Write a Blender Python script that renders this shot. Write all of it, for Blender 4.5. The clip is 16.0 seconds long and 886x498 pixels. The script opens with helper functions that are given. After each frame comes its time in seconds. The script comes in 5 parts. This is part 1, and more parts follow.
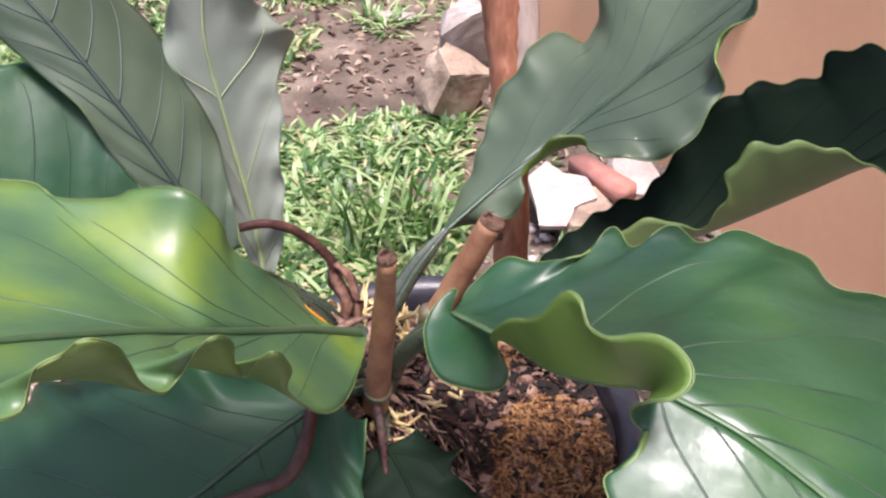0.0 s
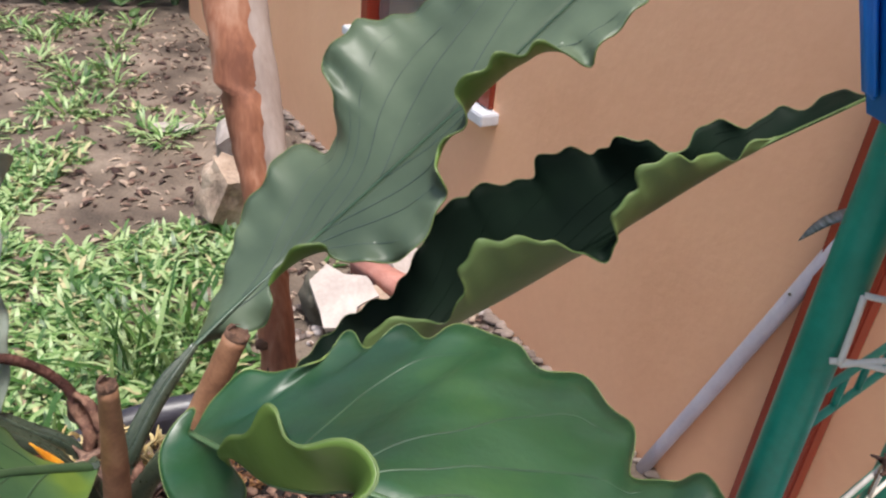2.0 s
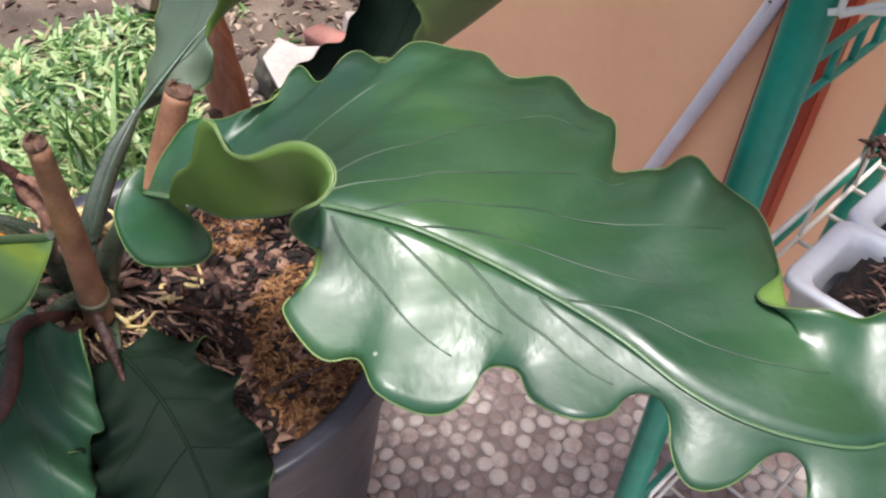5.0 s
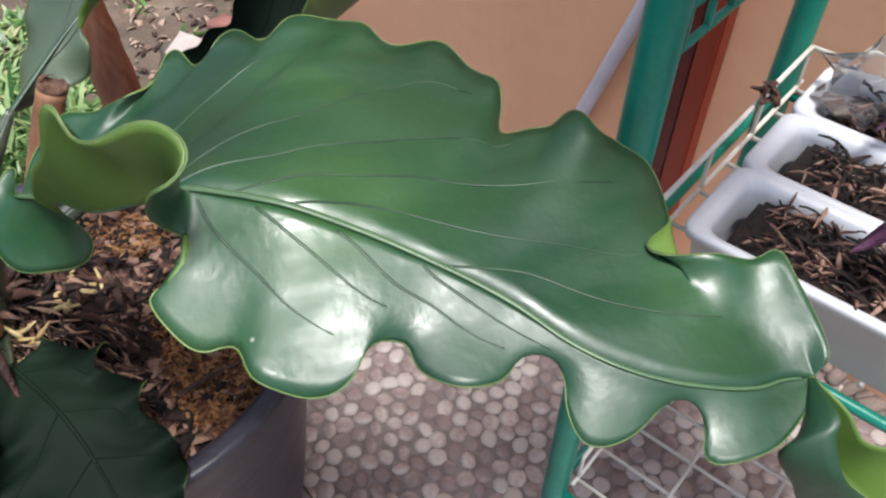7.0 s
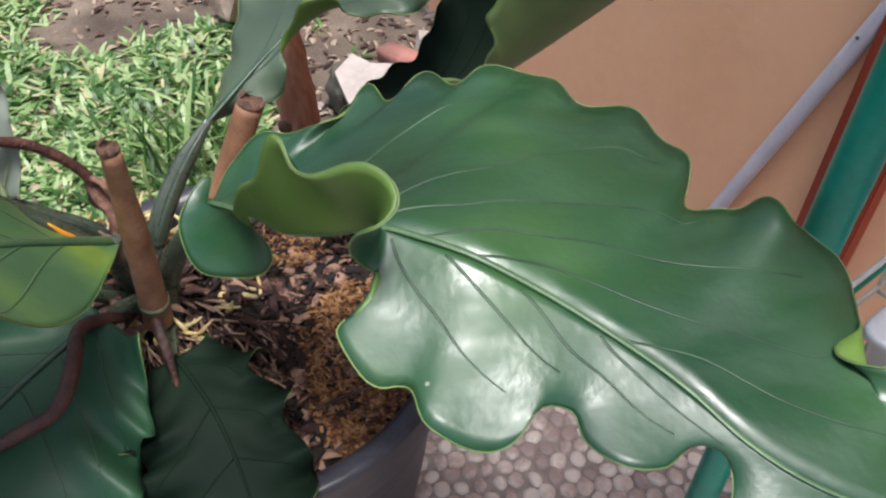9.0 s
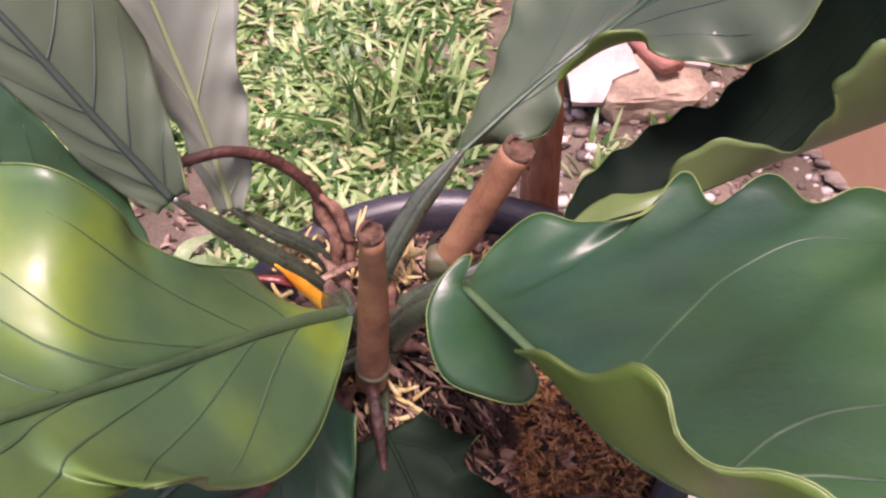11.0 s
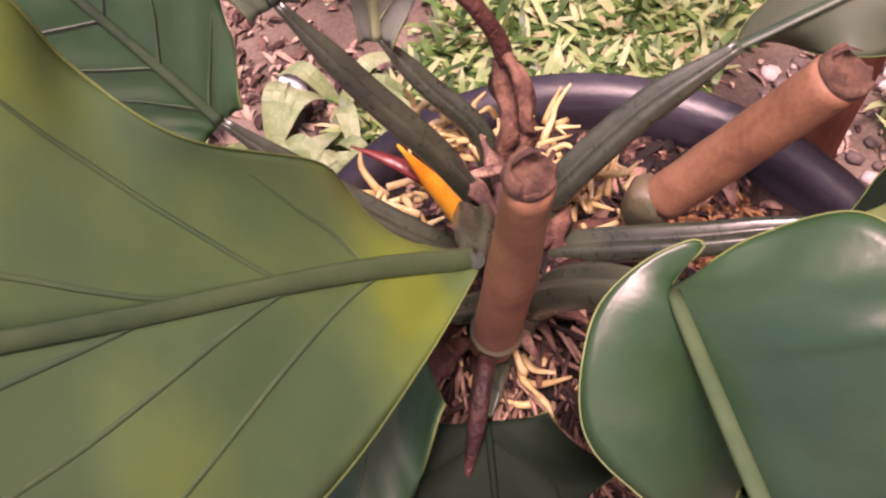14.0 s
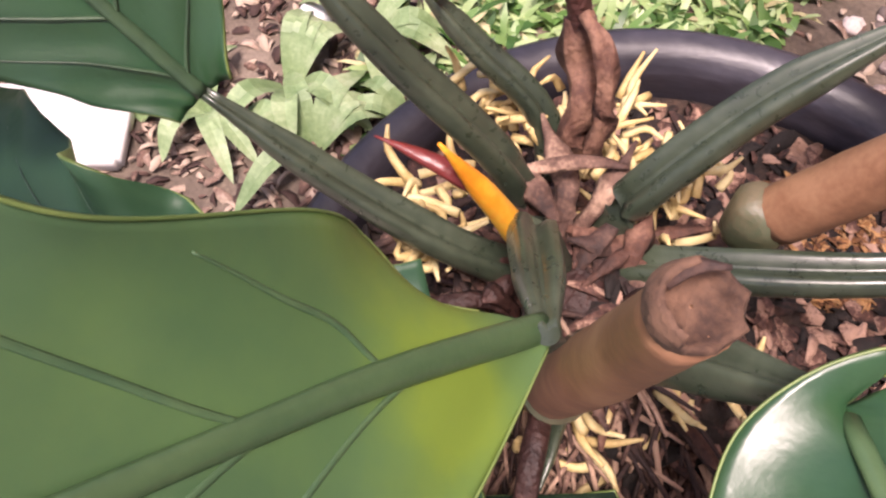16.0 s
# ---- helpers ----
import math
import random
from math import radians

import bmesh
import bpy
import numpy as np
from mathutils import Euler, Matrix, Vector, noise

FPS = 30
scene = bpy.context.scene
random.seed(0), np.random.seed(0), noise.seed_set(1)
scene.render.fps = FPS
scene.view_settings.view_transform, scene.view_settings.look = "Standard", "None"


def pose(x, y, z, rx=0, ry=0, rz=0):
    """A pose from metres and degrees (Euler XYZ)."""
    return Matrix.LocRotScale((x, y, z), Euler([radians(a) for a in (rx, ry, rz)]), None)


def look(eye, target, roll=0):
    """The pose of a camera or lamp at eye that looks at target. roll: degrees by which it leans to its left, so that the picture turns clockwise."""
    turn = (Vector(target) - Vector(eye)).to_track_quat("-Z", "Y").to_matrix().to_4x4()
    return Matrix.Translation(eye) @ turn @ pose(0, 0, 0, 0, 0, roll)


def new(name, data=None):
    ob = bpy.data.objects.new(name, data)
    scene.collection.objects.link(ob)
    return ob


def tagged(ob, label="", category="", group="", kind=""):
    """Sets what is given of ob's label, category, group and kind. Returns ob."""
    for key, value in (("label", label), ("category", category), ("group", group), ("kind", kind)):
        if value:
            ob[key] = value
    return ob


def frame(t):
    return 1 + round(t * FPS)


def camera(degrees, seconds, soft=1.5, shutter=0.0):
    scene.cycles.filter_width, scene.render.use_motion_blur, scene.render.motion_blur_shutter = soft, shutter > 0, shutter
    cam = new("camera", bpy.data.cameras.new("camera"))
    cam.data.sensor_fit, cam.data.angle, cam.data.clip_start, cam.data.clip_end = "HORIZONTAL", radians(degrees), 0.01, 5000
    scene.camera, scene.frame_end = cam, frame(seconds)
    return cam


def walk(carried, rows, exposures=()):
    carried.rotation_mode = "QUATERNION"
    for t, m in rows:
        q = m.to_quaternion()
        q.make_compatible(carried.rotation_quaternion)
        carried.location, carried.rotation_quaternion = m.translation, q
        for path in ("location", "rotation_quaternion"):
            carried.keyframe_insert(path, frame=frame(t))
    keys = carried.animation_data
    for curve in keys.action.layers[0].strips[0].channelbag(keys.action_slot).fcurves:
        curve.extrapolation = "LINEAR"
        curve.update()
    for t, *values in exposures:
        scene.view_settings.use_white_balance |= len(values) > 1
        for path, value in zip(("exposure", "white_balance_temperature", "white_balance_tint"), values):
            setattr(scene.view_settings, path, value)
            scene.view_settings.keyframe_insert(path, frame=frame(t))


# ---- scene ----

# ---- camera and walk ----
cam = camera(58.5, 16.0, soft=2.3)
PATH = [
    (0.0, 0.3689, 0.3436, 1.0456, 52.19, -1.29, 5.64),
    (0.5, 0.3849, 0.3305, 1.0613, 54.80, -2.63, 2.15),
    (1.0, 0.4043, 0.3192, 1.0741, 57.03, -3.60, -1.51),
    (1.5, 0.4280, 0.3302, 1.0819, 58.25, -3.91, -5.06),
    (2.0, 0.4307, 0.3325, 1.0646, 60.06, -5.03, -8.17),
    (2.5, 0.4334, 0.3345, 1.0634, 59.54, -4.36, -10.48),
    (3.0, 0.4377, 0.3400, 1.0570, 56.61, -3.21, -11.22),
    (3.5, 0.4415, 0.3451, 1.0511, 52.30, -2.27, -11.47),
    (4.0, 0.4342, 0.3401, 1.0143, 50.43, -2.95, -11.41),
    (4.5, 0.4398, 0.3381, 1.0025, 47.73, -2.29, -11.78),
    (5.0, 0.4433, 0.3398, 0.9990, 44.96, -1.04, -13.46),
    (5.2, 0.4418, 0.3451, 1.0016, 43.80, -0.52, -14.79),
    (7.3, 0.4774, 0.3337, 0.9815, 44.08, -0.68, -20.15),
    (7.5, 0.4787, 0.3320, 0.9813, 44.09, -0.47, -20.19),
    (8.0, 0.4734, 0.3321, 0.9851, 44.44, -0.42, -18.37),
    (8.5, 0.4582, 0.3414, 0.9907, 45.29, -0.63, -13.89),
    (9.0, 0.4445, 0.3503, 0.9953, 46.24, -0.57, -7.98),
    (9.5, 0.4325, 0.3589, 1.0053, 46.80, -0.63, -1.89),
    (10.0, 0.4032, 0.3873, 1.0104, 45.90, -0.67, 3.04),
    (10.2, 0.3856, 0.4173, 1.0110, 44.93, -0.21, 2.60),
    (12.3, 0.3533, 0.5961, 0.9171, 36.93, -0.47, 20.42),
    (12.5, 0.3522, 0.6038, 0.9066, 36.53, -0.63, 22.19),
    (13.0, 0.3521, 0.6260, 0.8894, 34.88, -0.41, 25.48),
    (13.5, 0.3477, 0.6462, 0.8729, 32.29, -0.08, 27.37),
    (14.0, 0.3332, 0.6682, 0.8596, 30.30, 0.77, 28.87),
    (14.5, 0.3198, 0.6950, 0.8482, 28.65, 1.35, 30.16),
    (15.0, 0.3021, 0.7185, 0.8245, 27.00, 1.34, 30.55),
    (15.5, 0.2912, 0.7284, 0.8008, 25.68, 0.95, 31.26),
    (16.0, 0.2850, 0.7313, 0.7962, 25.11, 0.72, 32.24),
]

EXPOSURES = [(0.0, 1.10, 6300, 22), (1.0, 1.00, 6400, 15), (3.0, 0.65, 6400, 10), (5.0, 0.95, 6250, 12), (8.5, 0.60, 6150, 8), (10.2, 1.02, 6350, 24), (12.3, 0.98, 7700, 62), (14.0, 1.0, 7800, 62), (15.0, 1.06, 7400, 44), (16.0, 1.14, 7000, 31)]
walk(cam, [(t, pose(x, y, z, rx, ry, rz)) for t, x, y, z, rx, ry, rz in PATH], EXPOSURES)

# ---- light ----
world = bpy.data.worlds.new("overcast_garden_sky")
scene.world = world
world.use_nodes = True
wn = world.node_tree.nodes
sky = wn.new("ShaderNodeTexSky")
sky.sky_type = "NISHITA"
sky.sun_disc = False
sky.sun_elevation, sky.sun_rotation = radians(77), radians(170)
sky.dust_density, sky.ozone_density = 4.0, 0.6
wn["Background"].inputs["Strength"].default_value = 0.125
world.node_tree.links.new(sky.outputs["Color"], wn["Background"].inputs["Color"])
sun = new("sun", bpy.data.lights.new("sun", "SUN"))
sun.data.energy, sun.data.angle, sun.data.color = 3.1, radians(16), (1.0, 0.96, 0.9)
sun.matrix_world = look((0.15, -0.80, 3.6), (0, 0, 0))

# ---- materials ----
def mat(name, ramp, scale=20.0, rough=0.6, metal=0.0, bump=0.2, bump_scale=None, detail=6.0, translucent=0.0,
        fine=None, spec=0.5, island=0.0, per_object=0.0, stretch=None, coat=0.0, grain=0.35, spread=0.21):
    """Noise between the ramp's colours, a finer second noise, roughness variation and bump."""
    m = bpy.data.materials.new(name)
    m.use_nodes = True
    nt = m.node_tree
    n, l = nt.nodes, nt.links
    b = n["Principled BSDF"]
    co = n.new("ShaderNodeTexCoord")
    vec = co.outputs["Object"]
    if stretch:
        mp = n.new("ShaderNodeMapping")
        mp.inputs["Scale"].default_value = stretch
        l.new(vec, mp.inputs["Vector"])
        vec = mp.outputs["Vector"]
    a = n.new("ShaderNodeTexNoise")
    a.inputs["Scale"].default_value, a.inputs["Detail"].default_value = scale, detail
    l.new(vec, a.inputs["Vector"])
    f = n.new("ShaderNodeTexNoise")
    f.inputs["Scale"].default_value, f.inputs["Detail"].default_value = (fine or scale * 9), 4
    l.new(vec, f.inputs["Vector"])
    mix = n.new("ShaderNodeMath")
    mix.operation = "MULTIPLY_ADD"
    l.new(f.outputs["Fac"], mix.inputs[0])
    mix.inputs[1].default_value = grain
    sub = n.new("ShaderNodeMath")
    sub.operation = "SUBTRACT"
    l.new(a.outputs["Fac"], sub.inputs[0])
    sub.inputs[1].default_value = 0.5 * grain
    l.new(sub.outputs[0], mix.inputs[2])
    value = mix.outputs[0]
    if island or per_object:
        src = n.new("ShaderNodeNewGeometry").outputs["Random Per Island"] if island else n.new("ShaderNodeObjectInfo").outputs["Random"]
        k = n.new("ShaderNodeMath")
        k.operation = "MULTIPLY_ADD"
        l.new(src, k.inputs[0])
        k.inputs[1].default_value = island or per_object
        add = n.new("ShaderNodeMath")
        add.operation = "SUBTRACT"
        l.new(value, add.inputs[0])
        add.inputs[1].default_value = 0.5 * (island or per_object)
        l.new(add.outputs[0], k.inputs[2])
        value = k.outputs[0]
    r = n.new("ShaderNodeValToRGB")
    r.color_ramp.elements[0].position, r.color_ramp.elements[1].position = 0.51 - spread, 0.51 + spread
    els = r.color_ramp.elements
    els[0].color, els[1].color = (*ramp[0], 1), (*ramp[-1], 1)
    for i, c in enumerate(ramp[1:-1], 1):
        e = els.new(0.51 - spread + 2 * spread * i / (len(ramp) - 1))
        e.color = (*c, 1)
    l.new(value, r.inputs["Fac"])
    l.new(r.outputs["Color"], b.inputs["Base Color"])
    b.inputs["Roughness"].default_value, b.inputs["Metallic"].default_value = rough, metal
    b.inputs["Specular IOR Level"].default_value = spec
    b.inputs["Coat Weight"].default_value = coat
    rr = n.new("ShaderNodeMapRange")
    rr.inputs["To Min"].default_value, rr.inputs["To Max"].default_value = max(0.03, rough - 0.1), min(1.0, rough + 0.1)
    l.new(f.outputs["Fac"], rr.inputs["Value"])
    l.new(rr.outputs["Result"], b.inputs["Roughness"])
    if bump:
        bt = n.new("ShaderNodeTexNoise")
        bt.inputs["Scale"].default_value, bt.inputs["Detail"].default_value = bump_scale or scale * 4, 5
        l.new(vec, bt.inputs["Vector"])
        bp = n.new("ShaderNodeBump")
        bp.inputs["Strength"].default_value, bp.inputs["Distance"].default_value = bump, 0.004
        l.new(bt.outputs["Fac"], bp.inputs["Height"])
        l.new(bp.outputs["Normal"], b.inputs["Normal"])
    if translucent:
        t = n.new("ShaderNodeBsdfTranslucent")
        hs = n.new("ShaderNodeHueSaturation")
        hs.inputs["Hue"].default_value, hs.inputs["Saturation"].default_value, hs.inputs["Value"].default_value = 0.475, 1.05, 1.5
        l.new(r.outputs["Color"], hs.inputs["Color"])
        l.new(hs.outputs["Color"], t.inputs["Color"])
        ms = n.new("ShaderNodeMixShader")
        ms.inputs["Fac"].default_value = translucent
        l.new(b.outputs["BSDF"], ms.inputs[1])
        l.new(t.outputs["BSDF"], ms.inputs[2])
        l.new(ms.outputs["Shader"], n["Material Output"].inputs["Surface"])
    return m


LEAF = mat("leaf_upper", [(0.008, 0.034, 0.016), (0.013, 0.054, 0.021), (0.019, 0.070, 0.025), (0.036, 0.098, 0.028)], 7, 0.36, bump=0.20, bump_scale=60, translucent=0.11, fine=140, spec=0.72, detail=2.5, grain=0.10)
# lighter than LEAF: sky sheen and yellow-green glow put into the noise colours
LEAF_SHEEN = mat("leaf_sheen", [(0.052, 0.118, 0.052), (0.074, 0.152, 0.056), (0.104, 0.190, 0.048), (0.150, 0.236, 0.036)], 13, 0.31, bump=0.10, bump_scale=60, translucent=0.24, fine=140, spec=0.6, detail=2.0, grain=0.10, spread=0.16)
LEAF_DEEP = mat("leaf_old", [(0.015, 0.050, 0.026), (0.024, 0.072, 0.034), (0.036, 0.098, 0.042)], 8, 0.48, bump=0.10, bump_scale=60, translucent=0.04, fine=140, spec=0.3, detail=2.5, grain=0.10)
LEAF_UNDER = mat("leaf_under", [(0.080, 0.145, 0.030), (0.115, 0.20, 0.038), (0.15, 0.25, 0.048)], 9, 0.45, bump=0.15, bump_scale=60, translucent=0.18, fine=140, detail=2.5, grain=0.10)
LEAF_EDGE = mat("leaf_margin", [(0.055, 0.10, 0.028), (0.16, 0.22, 0.065)], 14, 0.45, bump=0.0)
# near-black base colour that carries the shade on the folded and the rim leaf
LEAF_SHADED = mat("leaf_shaded", [(0.004, 0.009, 0.006), (0.006, 0.013, 0.008), (0.010, 0.021, 0.012)], 9, 0.62, bump=0.12, bump_scale=60, translucent=0.02, spec=0.06, detail=2.5, grain=0.10)
LEAF_GREY = mat("leaf_bluish", [(0.042, 0.064, 0.040), (0.062, 0.090, 0.056), (0.090, 0.124, 0.078)], 9, 0.46, bump=0.10, bump_scale=60, translucent=0.08, spec=0.4, detail=2.5, grain=0.10)
# light through the folded leaf's near half, put into the underside colour
LEAF_LIT = mat("leaf_under_lit", [(0.075, 0.12, 0.04), (0.105, 0.16, 0.05), (0.13, 0.195, 0.06)], 9, 0.45, bump=0.15, bump_scale=60, translucent=0.1, detail=2.5, grain=0.10)
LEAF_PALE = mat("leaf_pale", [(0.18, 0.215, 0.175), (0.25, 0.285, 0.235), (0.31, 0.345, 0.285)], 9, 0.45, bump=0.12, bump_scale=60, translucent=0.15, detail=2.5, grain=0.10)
VEIN = mat("vein_green", [(0.016, 0.038, 0.022), (0.040, 0.080, 0.040)], 30, 0.42, bump=0.1)
VEIN_SOFT = mat("vein_greyish", [(0.024, 0.042, 0.034), (0.042, 0.066, 0.052)], 30, 0.5, bump=0.1)
VEIN_NEAR = mat("vein_bright", [(0.030, 0.074, 0.038), (0.058, 0.110, 0.046)], 30, 0.4, bump=0.1)
RIB_DARK = mat("midrib_dark", [(0.026, 0.060, 0.028), (0.052, 0.098, 0.042)], 30, 0.35, bump=0.1)
VEIN_MID = mat("midrib_green", [(0.045, 0.095, 0.042), (0.075, 0.135, 0.060)], 30, 0.4, bump=0.1)
VEIN_PALE = mat("vein_pale", [(0.20, 0.26, 0.13), (0.30, 0.36, 0.20)], 30, 0.5, bump=0.1)
PETIOLE = mat("petiole", [(0.018, 0.027, 0.018), (0.036, 0.050, 0.032), (0.066, 0.084, 0.056)], 25, 0.30, bump=0.06, spec=0.7, stretch=(1, 1, 1))
STUMP = mat("cut_stalk", [(0.14, 0.062, 0.032), (0.22, 0.105, 0.055), (0.30, 0.16, 0.088)], 45, 0.65, bump=0.05, bump_scale=420)
CUT = mat("cut_face", [(0.03, 0.013, 0.008), (0.15, 0.08, 0.05)], 90, 0.9, bump=0.6, bump_scale=200)
DRY = mat("dried_sheath", [(0.030, 0.011, 0.007), (0.090, 0.038, 0.025), (0.22, 0.115, 0.075)], 50, 0.8, bump=0.6, bump_scale=240, island=0.3)
DRY_PINK = mat("papery_sheath", [(0.022, 0.010, 0.008), (0.060, 0.029, 0.021), (0.14, 0.078, 0.056), (0.34, 0.22, 0.155)], 60, 0.8, bump=0.5, bump_scale=220, island=0.8)
RED_STALK = mat("red_dried_stalk", [(0.030, 0.010, 0.008), (0.065, 0.022, 0.016), (0.105, 0.040, 0.028)], 50, 0.6, bump=0.6, bump_scale=300)
DARK_STALK = mat("dried_stalk", [(0.014, 0.005, 0.004), (0.032, 0.011, 0.008), (0.065, 0.025, 0.018)], 50, 0.6, bump=0.6, bump_scale=300)
NODE = mat("node_green", [(0.06, 0.075, 0.04), (0.14, 0.10, 0.06)], 40, 0.5, bump=0.3)
ROOT = mat("aerial_root", [(0.42, 0.30, 0.12), (0.55, 0.42, 0.19), (0.62, 0.52, 0.28)], 90, 0.6, bump=0.2, island=0.35)
BUD = mat("bud_orange", [(0.62, 0.20, 0.012), (0.75, 0.30, 0.02), (0.72, 0.42, 0.05)], 40, 0.35, bump=0.1)
BUD_TIP = mat("bud_red", [(0.075, 0.010, 0.010), (0.15, 0.022, 0.018)], 60, 0.35, bump=0.2)
SOIL = mat("potting_soil", [(0.008, 0.005, 0.004), (0.020, 0.011, 0.008), (0.045, 0.024, 0.016)], 60, 0.95, bump=1.0, bump_scale=180)
CHIP = mat("wood_chip", [(0.006, 0.003, 0.002), (0.016, 0.007, 0.005), (0.045, 0.018, 0.013), (0.095, 0.043, 0.031), (0.30, 0.18, 0.13)], 70, 0.85, bump=0.5, island=0.65)
COIR = mat("coir", [(0.095, 0.036, 0.015), (0.27, 0.12, 0.046), (0.46, 0.25, 0.105)], 130, 0.95, bump=1.0, bump_scale=400, island=0.5)
POT = mat("black_plastic", [(0.018, 0.017, 0.023), (0.034, 0.032, 0.042), (0.060, 0.057, 0.072)], 14, 0.4, bump=0.12, bump_scale=90, stretch=(1, 1, 4))
WALL = mat("orange_wall_paint", [(0.77, 0.42, 0.245), (0.81, 0.455, 0.27), (0.84, 0.485, 0.29)], 3.0, 0.7, bump=0.25, bump_scale=60, fine=40)
WALLFOOT = mat("wall_foot_mortar", [(0.16, 0.12, 0.10), (0.33, 0.26, 0.22)], 14, 0.9, bump=0.8, bump_scale=50)
WHITE = mat("white_plastic", [(0.54, 0.55, 0.59), (0.66, 0.67, 0.70)], 9, 0.42, bump=0.08)
WIRE = mat("white_coated_wire", [(0.60, 0.56, 0.50), (0.76, 0.73, 0.66)], 40, 0.45, bump=0.1)
PIPE = mat("grey_pipe", [(0.50, 0.48, 0.56), (0.62, 0.60, 0.67)], 14, 0.4, bump=0.1)
GREEN = mat("green_steel_paint", [(0.004, 0.155, 0.105), (0.006, 0.205, 0.14), (0.012, 0.25, 0.175)], 18, 0.35, bump=0.12)
RED = mat("red_brown_paint", [(0.20, 0.026, 0.012), (0.27, 0.038, 0.017)], 8, 0.4, bump=0.1, stretch=(1, 1, .2))
BLUE = mat("blue_plastic", [(0.006, 0.16, 0.62), (0.012, 0.22, 0.74)], 10, 0.35, bump=0.05)
HANGPOT = mat("grey_pot", [(0.26, 0.25, 0.23), (0.40, 0.39, 0.36)], 20, 0.6, bump=0.2)
BARK = mat("post_wood", [(0.16, 0.055, 0.028), (0.30, 0.12, 0.065), (0.44, 0.24, 0.16)], 22, 0.75, bump=0.6, bump_scale=90, stretch=(1, 1, 0.2))
BARK_GREY = mat("post_weathered", [(0.26, 0.19, 0.16), (0.42, 0.34, 0.30)], 22, 0.8, bump=0.5, stretch=(1, 1, 0.2))
DIRT = mat("garden_soil", [(0.050, 0.036, 0.027), (0.12, 0.090, 0.068), (0.22, 0.172, 0.135)], 5, 0.95, bump=1.0, bump_scale=90, fine=160)
GRASS = mat("grass_blade", [(0.036, 0.100, 0.022), (0.105, 0.220, 0.058), (0.23, 0.35, 0.13), (0.37, 0.48, 0.24)], 2.2, 0.42, bump=0.1, translucent=0.3, island=0.7)
GRASS_PALE = mat("grass_dry", [(0.30, 0.27, 0.14), (0.50, 0.45, 0.26)], 6, 0.7, bump=0.1, translucent=0.15, island=0.4)
MORTAR = mat("pebble_mortar", [(0.14, 0.112, 0.104), (0.235, 0.195, 0.18)], 50, 0.9, bump=0.6, bump_scale=200)
PEBBLE = mat("pebble", [(0.20, 0.148, 0.138), (0.28, 0.214, 0.198), (0.35, 0.280, 0.255), (0.42, 0.36, 0.33)], 24, 0.5, bump=0.2, bump_scale=120, per_object=0.8)
STONE = mat("rock", [(0.17, 0.12, 0.09), (0.34, 0.25, 0.19), (0.46, 0.37, 0.29)], 11, 0.9, bump=0.9, bump_scale=60)
STONE_DARK = mat("dark_rock", [(0.05, 0.045, 0.035), (0.14, 0.12, 0.09)], 16, 0.9, bump=0.9, bump_scale=60)
WHITESTONE = mat("white_tile_shard", [(0.30, 0.25, 0.23), (0.47, 0.41, 0.38)], 13, 0.6, bump=0.4, bump_scale=60)
PINK = mat("pink_brick", [(0.33, 0.13, 0.10), (0.46, 0.22, 0.18)], 20, 0.85, bump=0.6)
PURPLE = mat("purple_leaf", [(0.06, 0.016, 0.045), (0.13, 0.045, 0.10), (0.22, 0.12, 0.17)], 40, 0.4, bump=0.1, translucent=0.15)
STRIPED = mat("striped_leaf", [(0.03, 0.05, 0.03), (0.15, 0.17, 0.14), (0.32, 0.33, 0.31)], 60, 0.4, bump=0.1, stretch=(6, 1, 1))
TWIG = mat("twig", [(0.08, 0.045, 0.025), (0.22, 0.14, 0.085)], 40, 0.85, bump=0.4)
SLAB = mat("pale_slab", [(0.60, 0.58, 0.56), (0.78, 0.76, 0.74)], 12, 0.8, bump=0.3)
CLEAR = bpy.data.materials.new("clear_plastic")
CLEAR.use_nodes = True
CLEAR.node_tree.nodes["Principled BSDF"].inputs["Transmission Weight"].default_value = 0.92
CLEAR.node_tree.nodes["Principled BSDF"].inputs["Roughness"].default_value = 0.12
CLEAR.node_tree.nodes["Principled BSDF"].inputs["IOR"].default_value = 1.08
LITTER = mat("leaf_litter", [(0.035, 0.016, 0.012), (0.11, 0.06, 0.044), (0.22, 0.145, 0.11), (0.36, 0.275, 0.21)], 30, 0.85, bump=0.4, island=0.8)
GRAVEL = mat("gravel", [(0.12, 0.09, 0.08), (0.30, 0.23, 0.21), (0.52, 0.45, 0.42)], 30, 0.85, bump=0.4, island=0.8)
PEBBLE_FAR = mat("pebble_far", [(0.20, 0.148, 0.138), (0.28, 0.214, 0.198), (0.35, 0.280, 0.255), (0.42, 0.36, 0.33)], 24, 0.5, bump=0.2, bump_scale=120, island=0.9)
STRAP = mat("strap_leaf", [(0.12, 0.20, 0.08), (0.22, 0.31, 0.15), (0.36, 0.43, 0.26)], 20, 0.5, bump=0.1, translucent=0.2, stretch=(1, 1, 1))
FOLIAGE = mat("tree_foliage", [(0.02, 0.05, 0.012), (0.06, 0.12, 0.03)], 3, 0.6, bump=0.2, island=0.5)

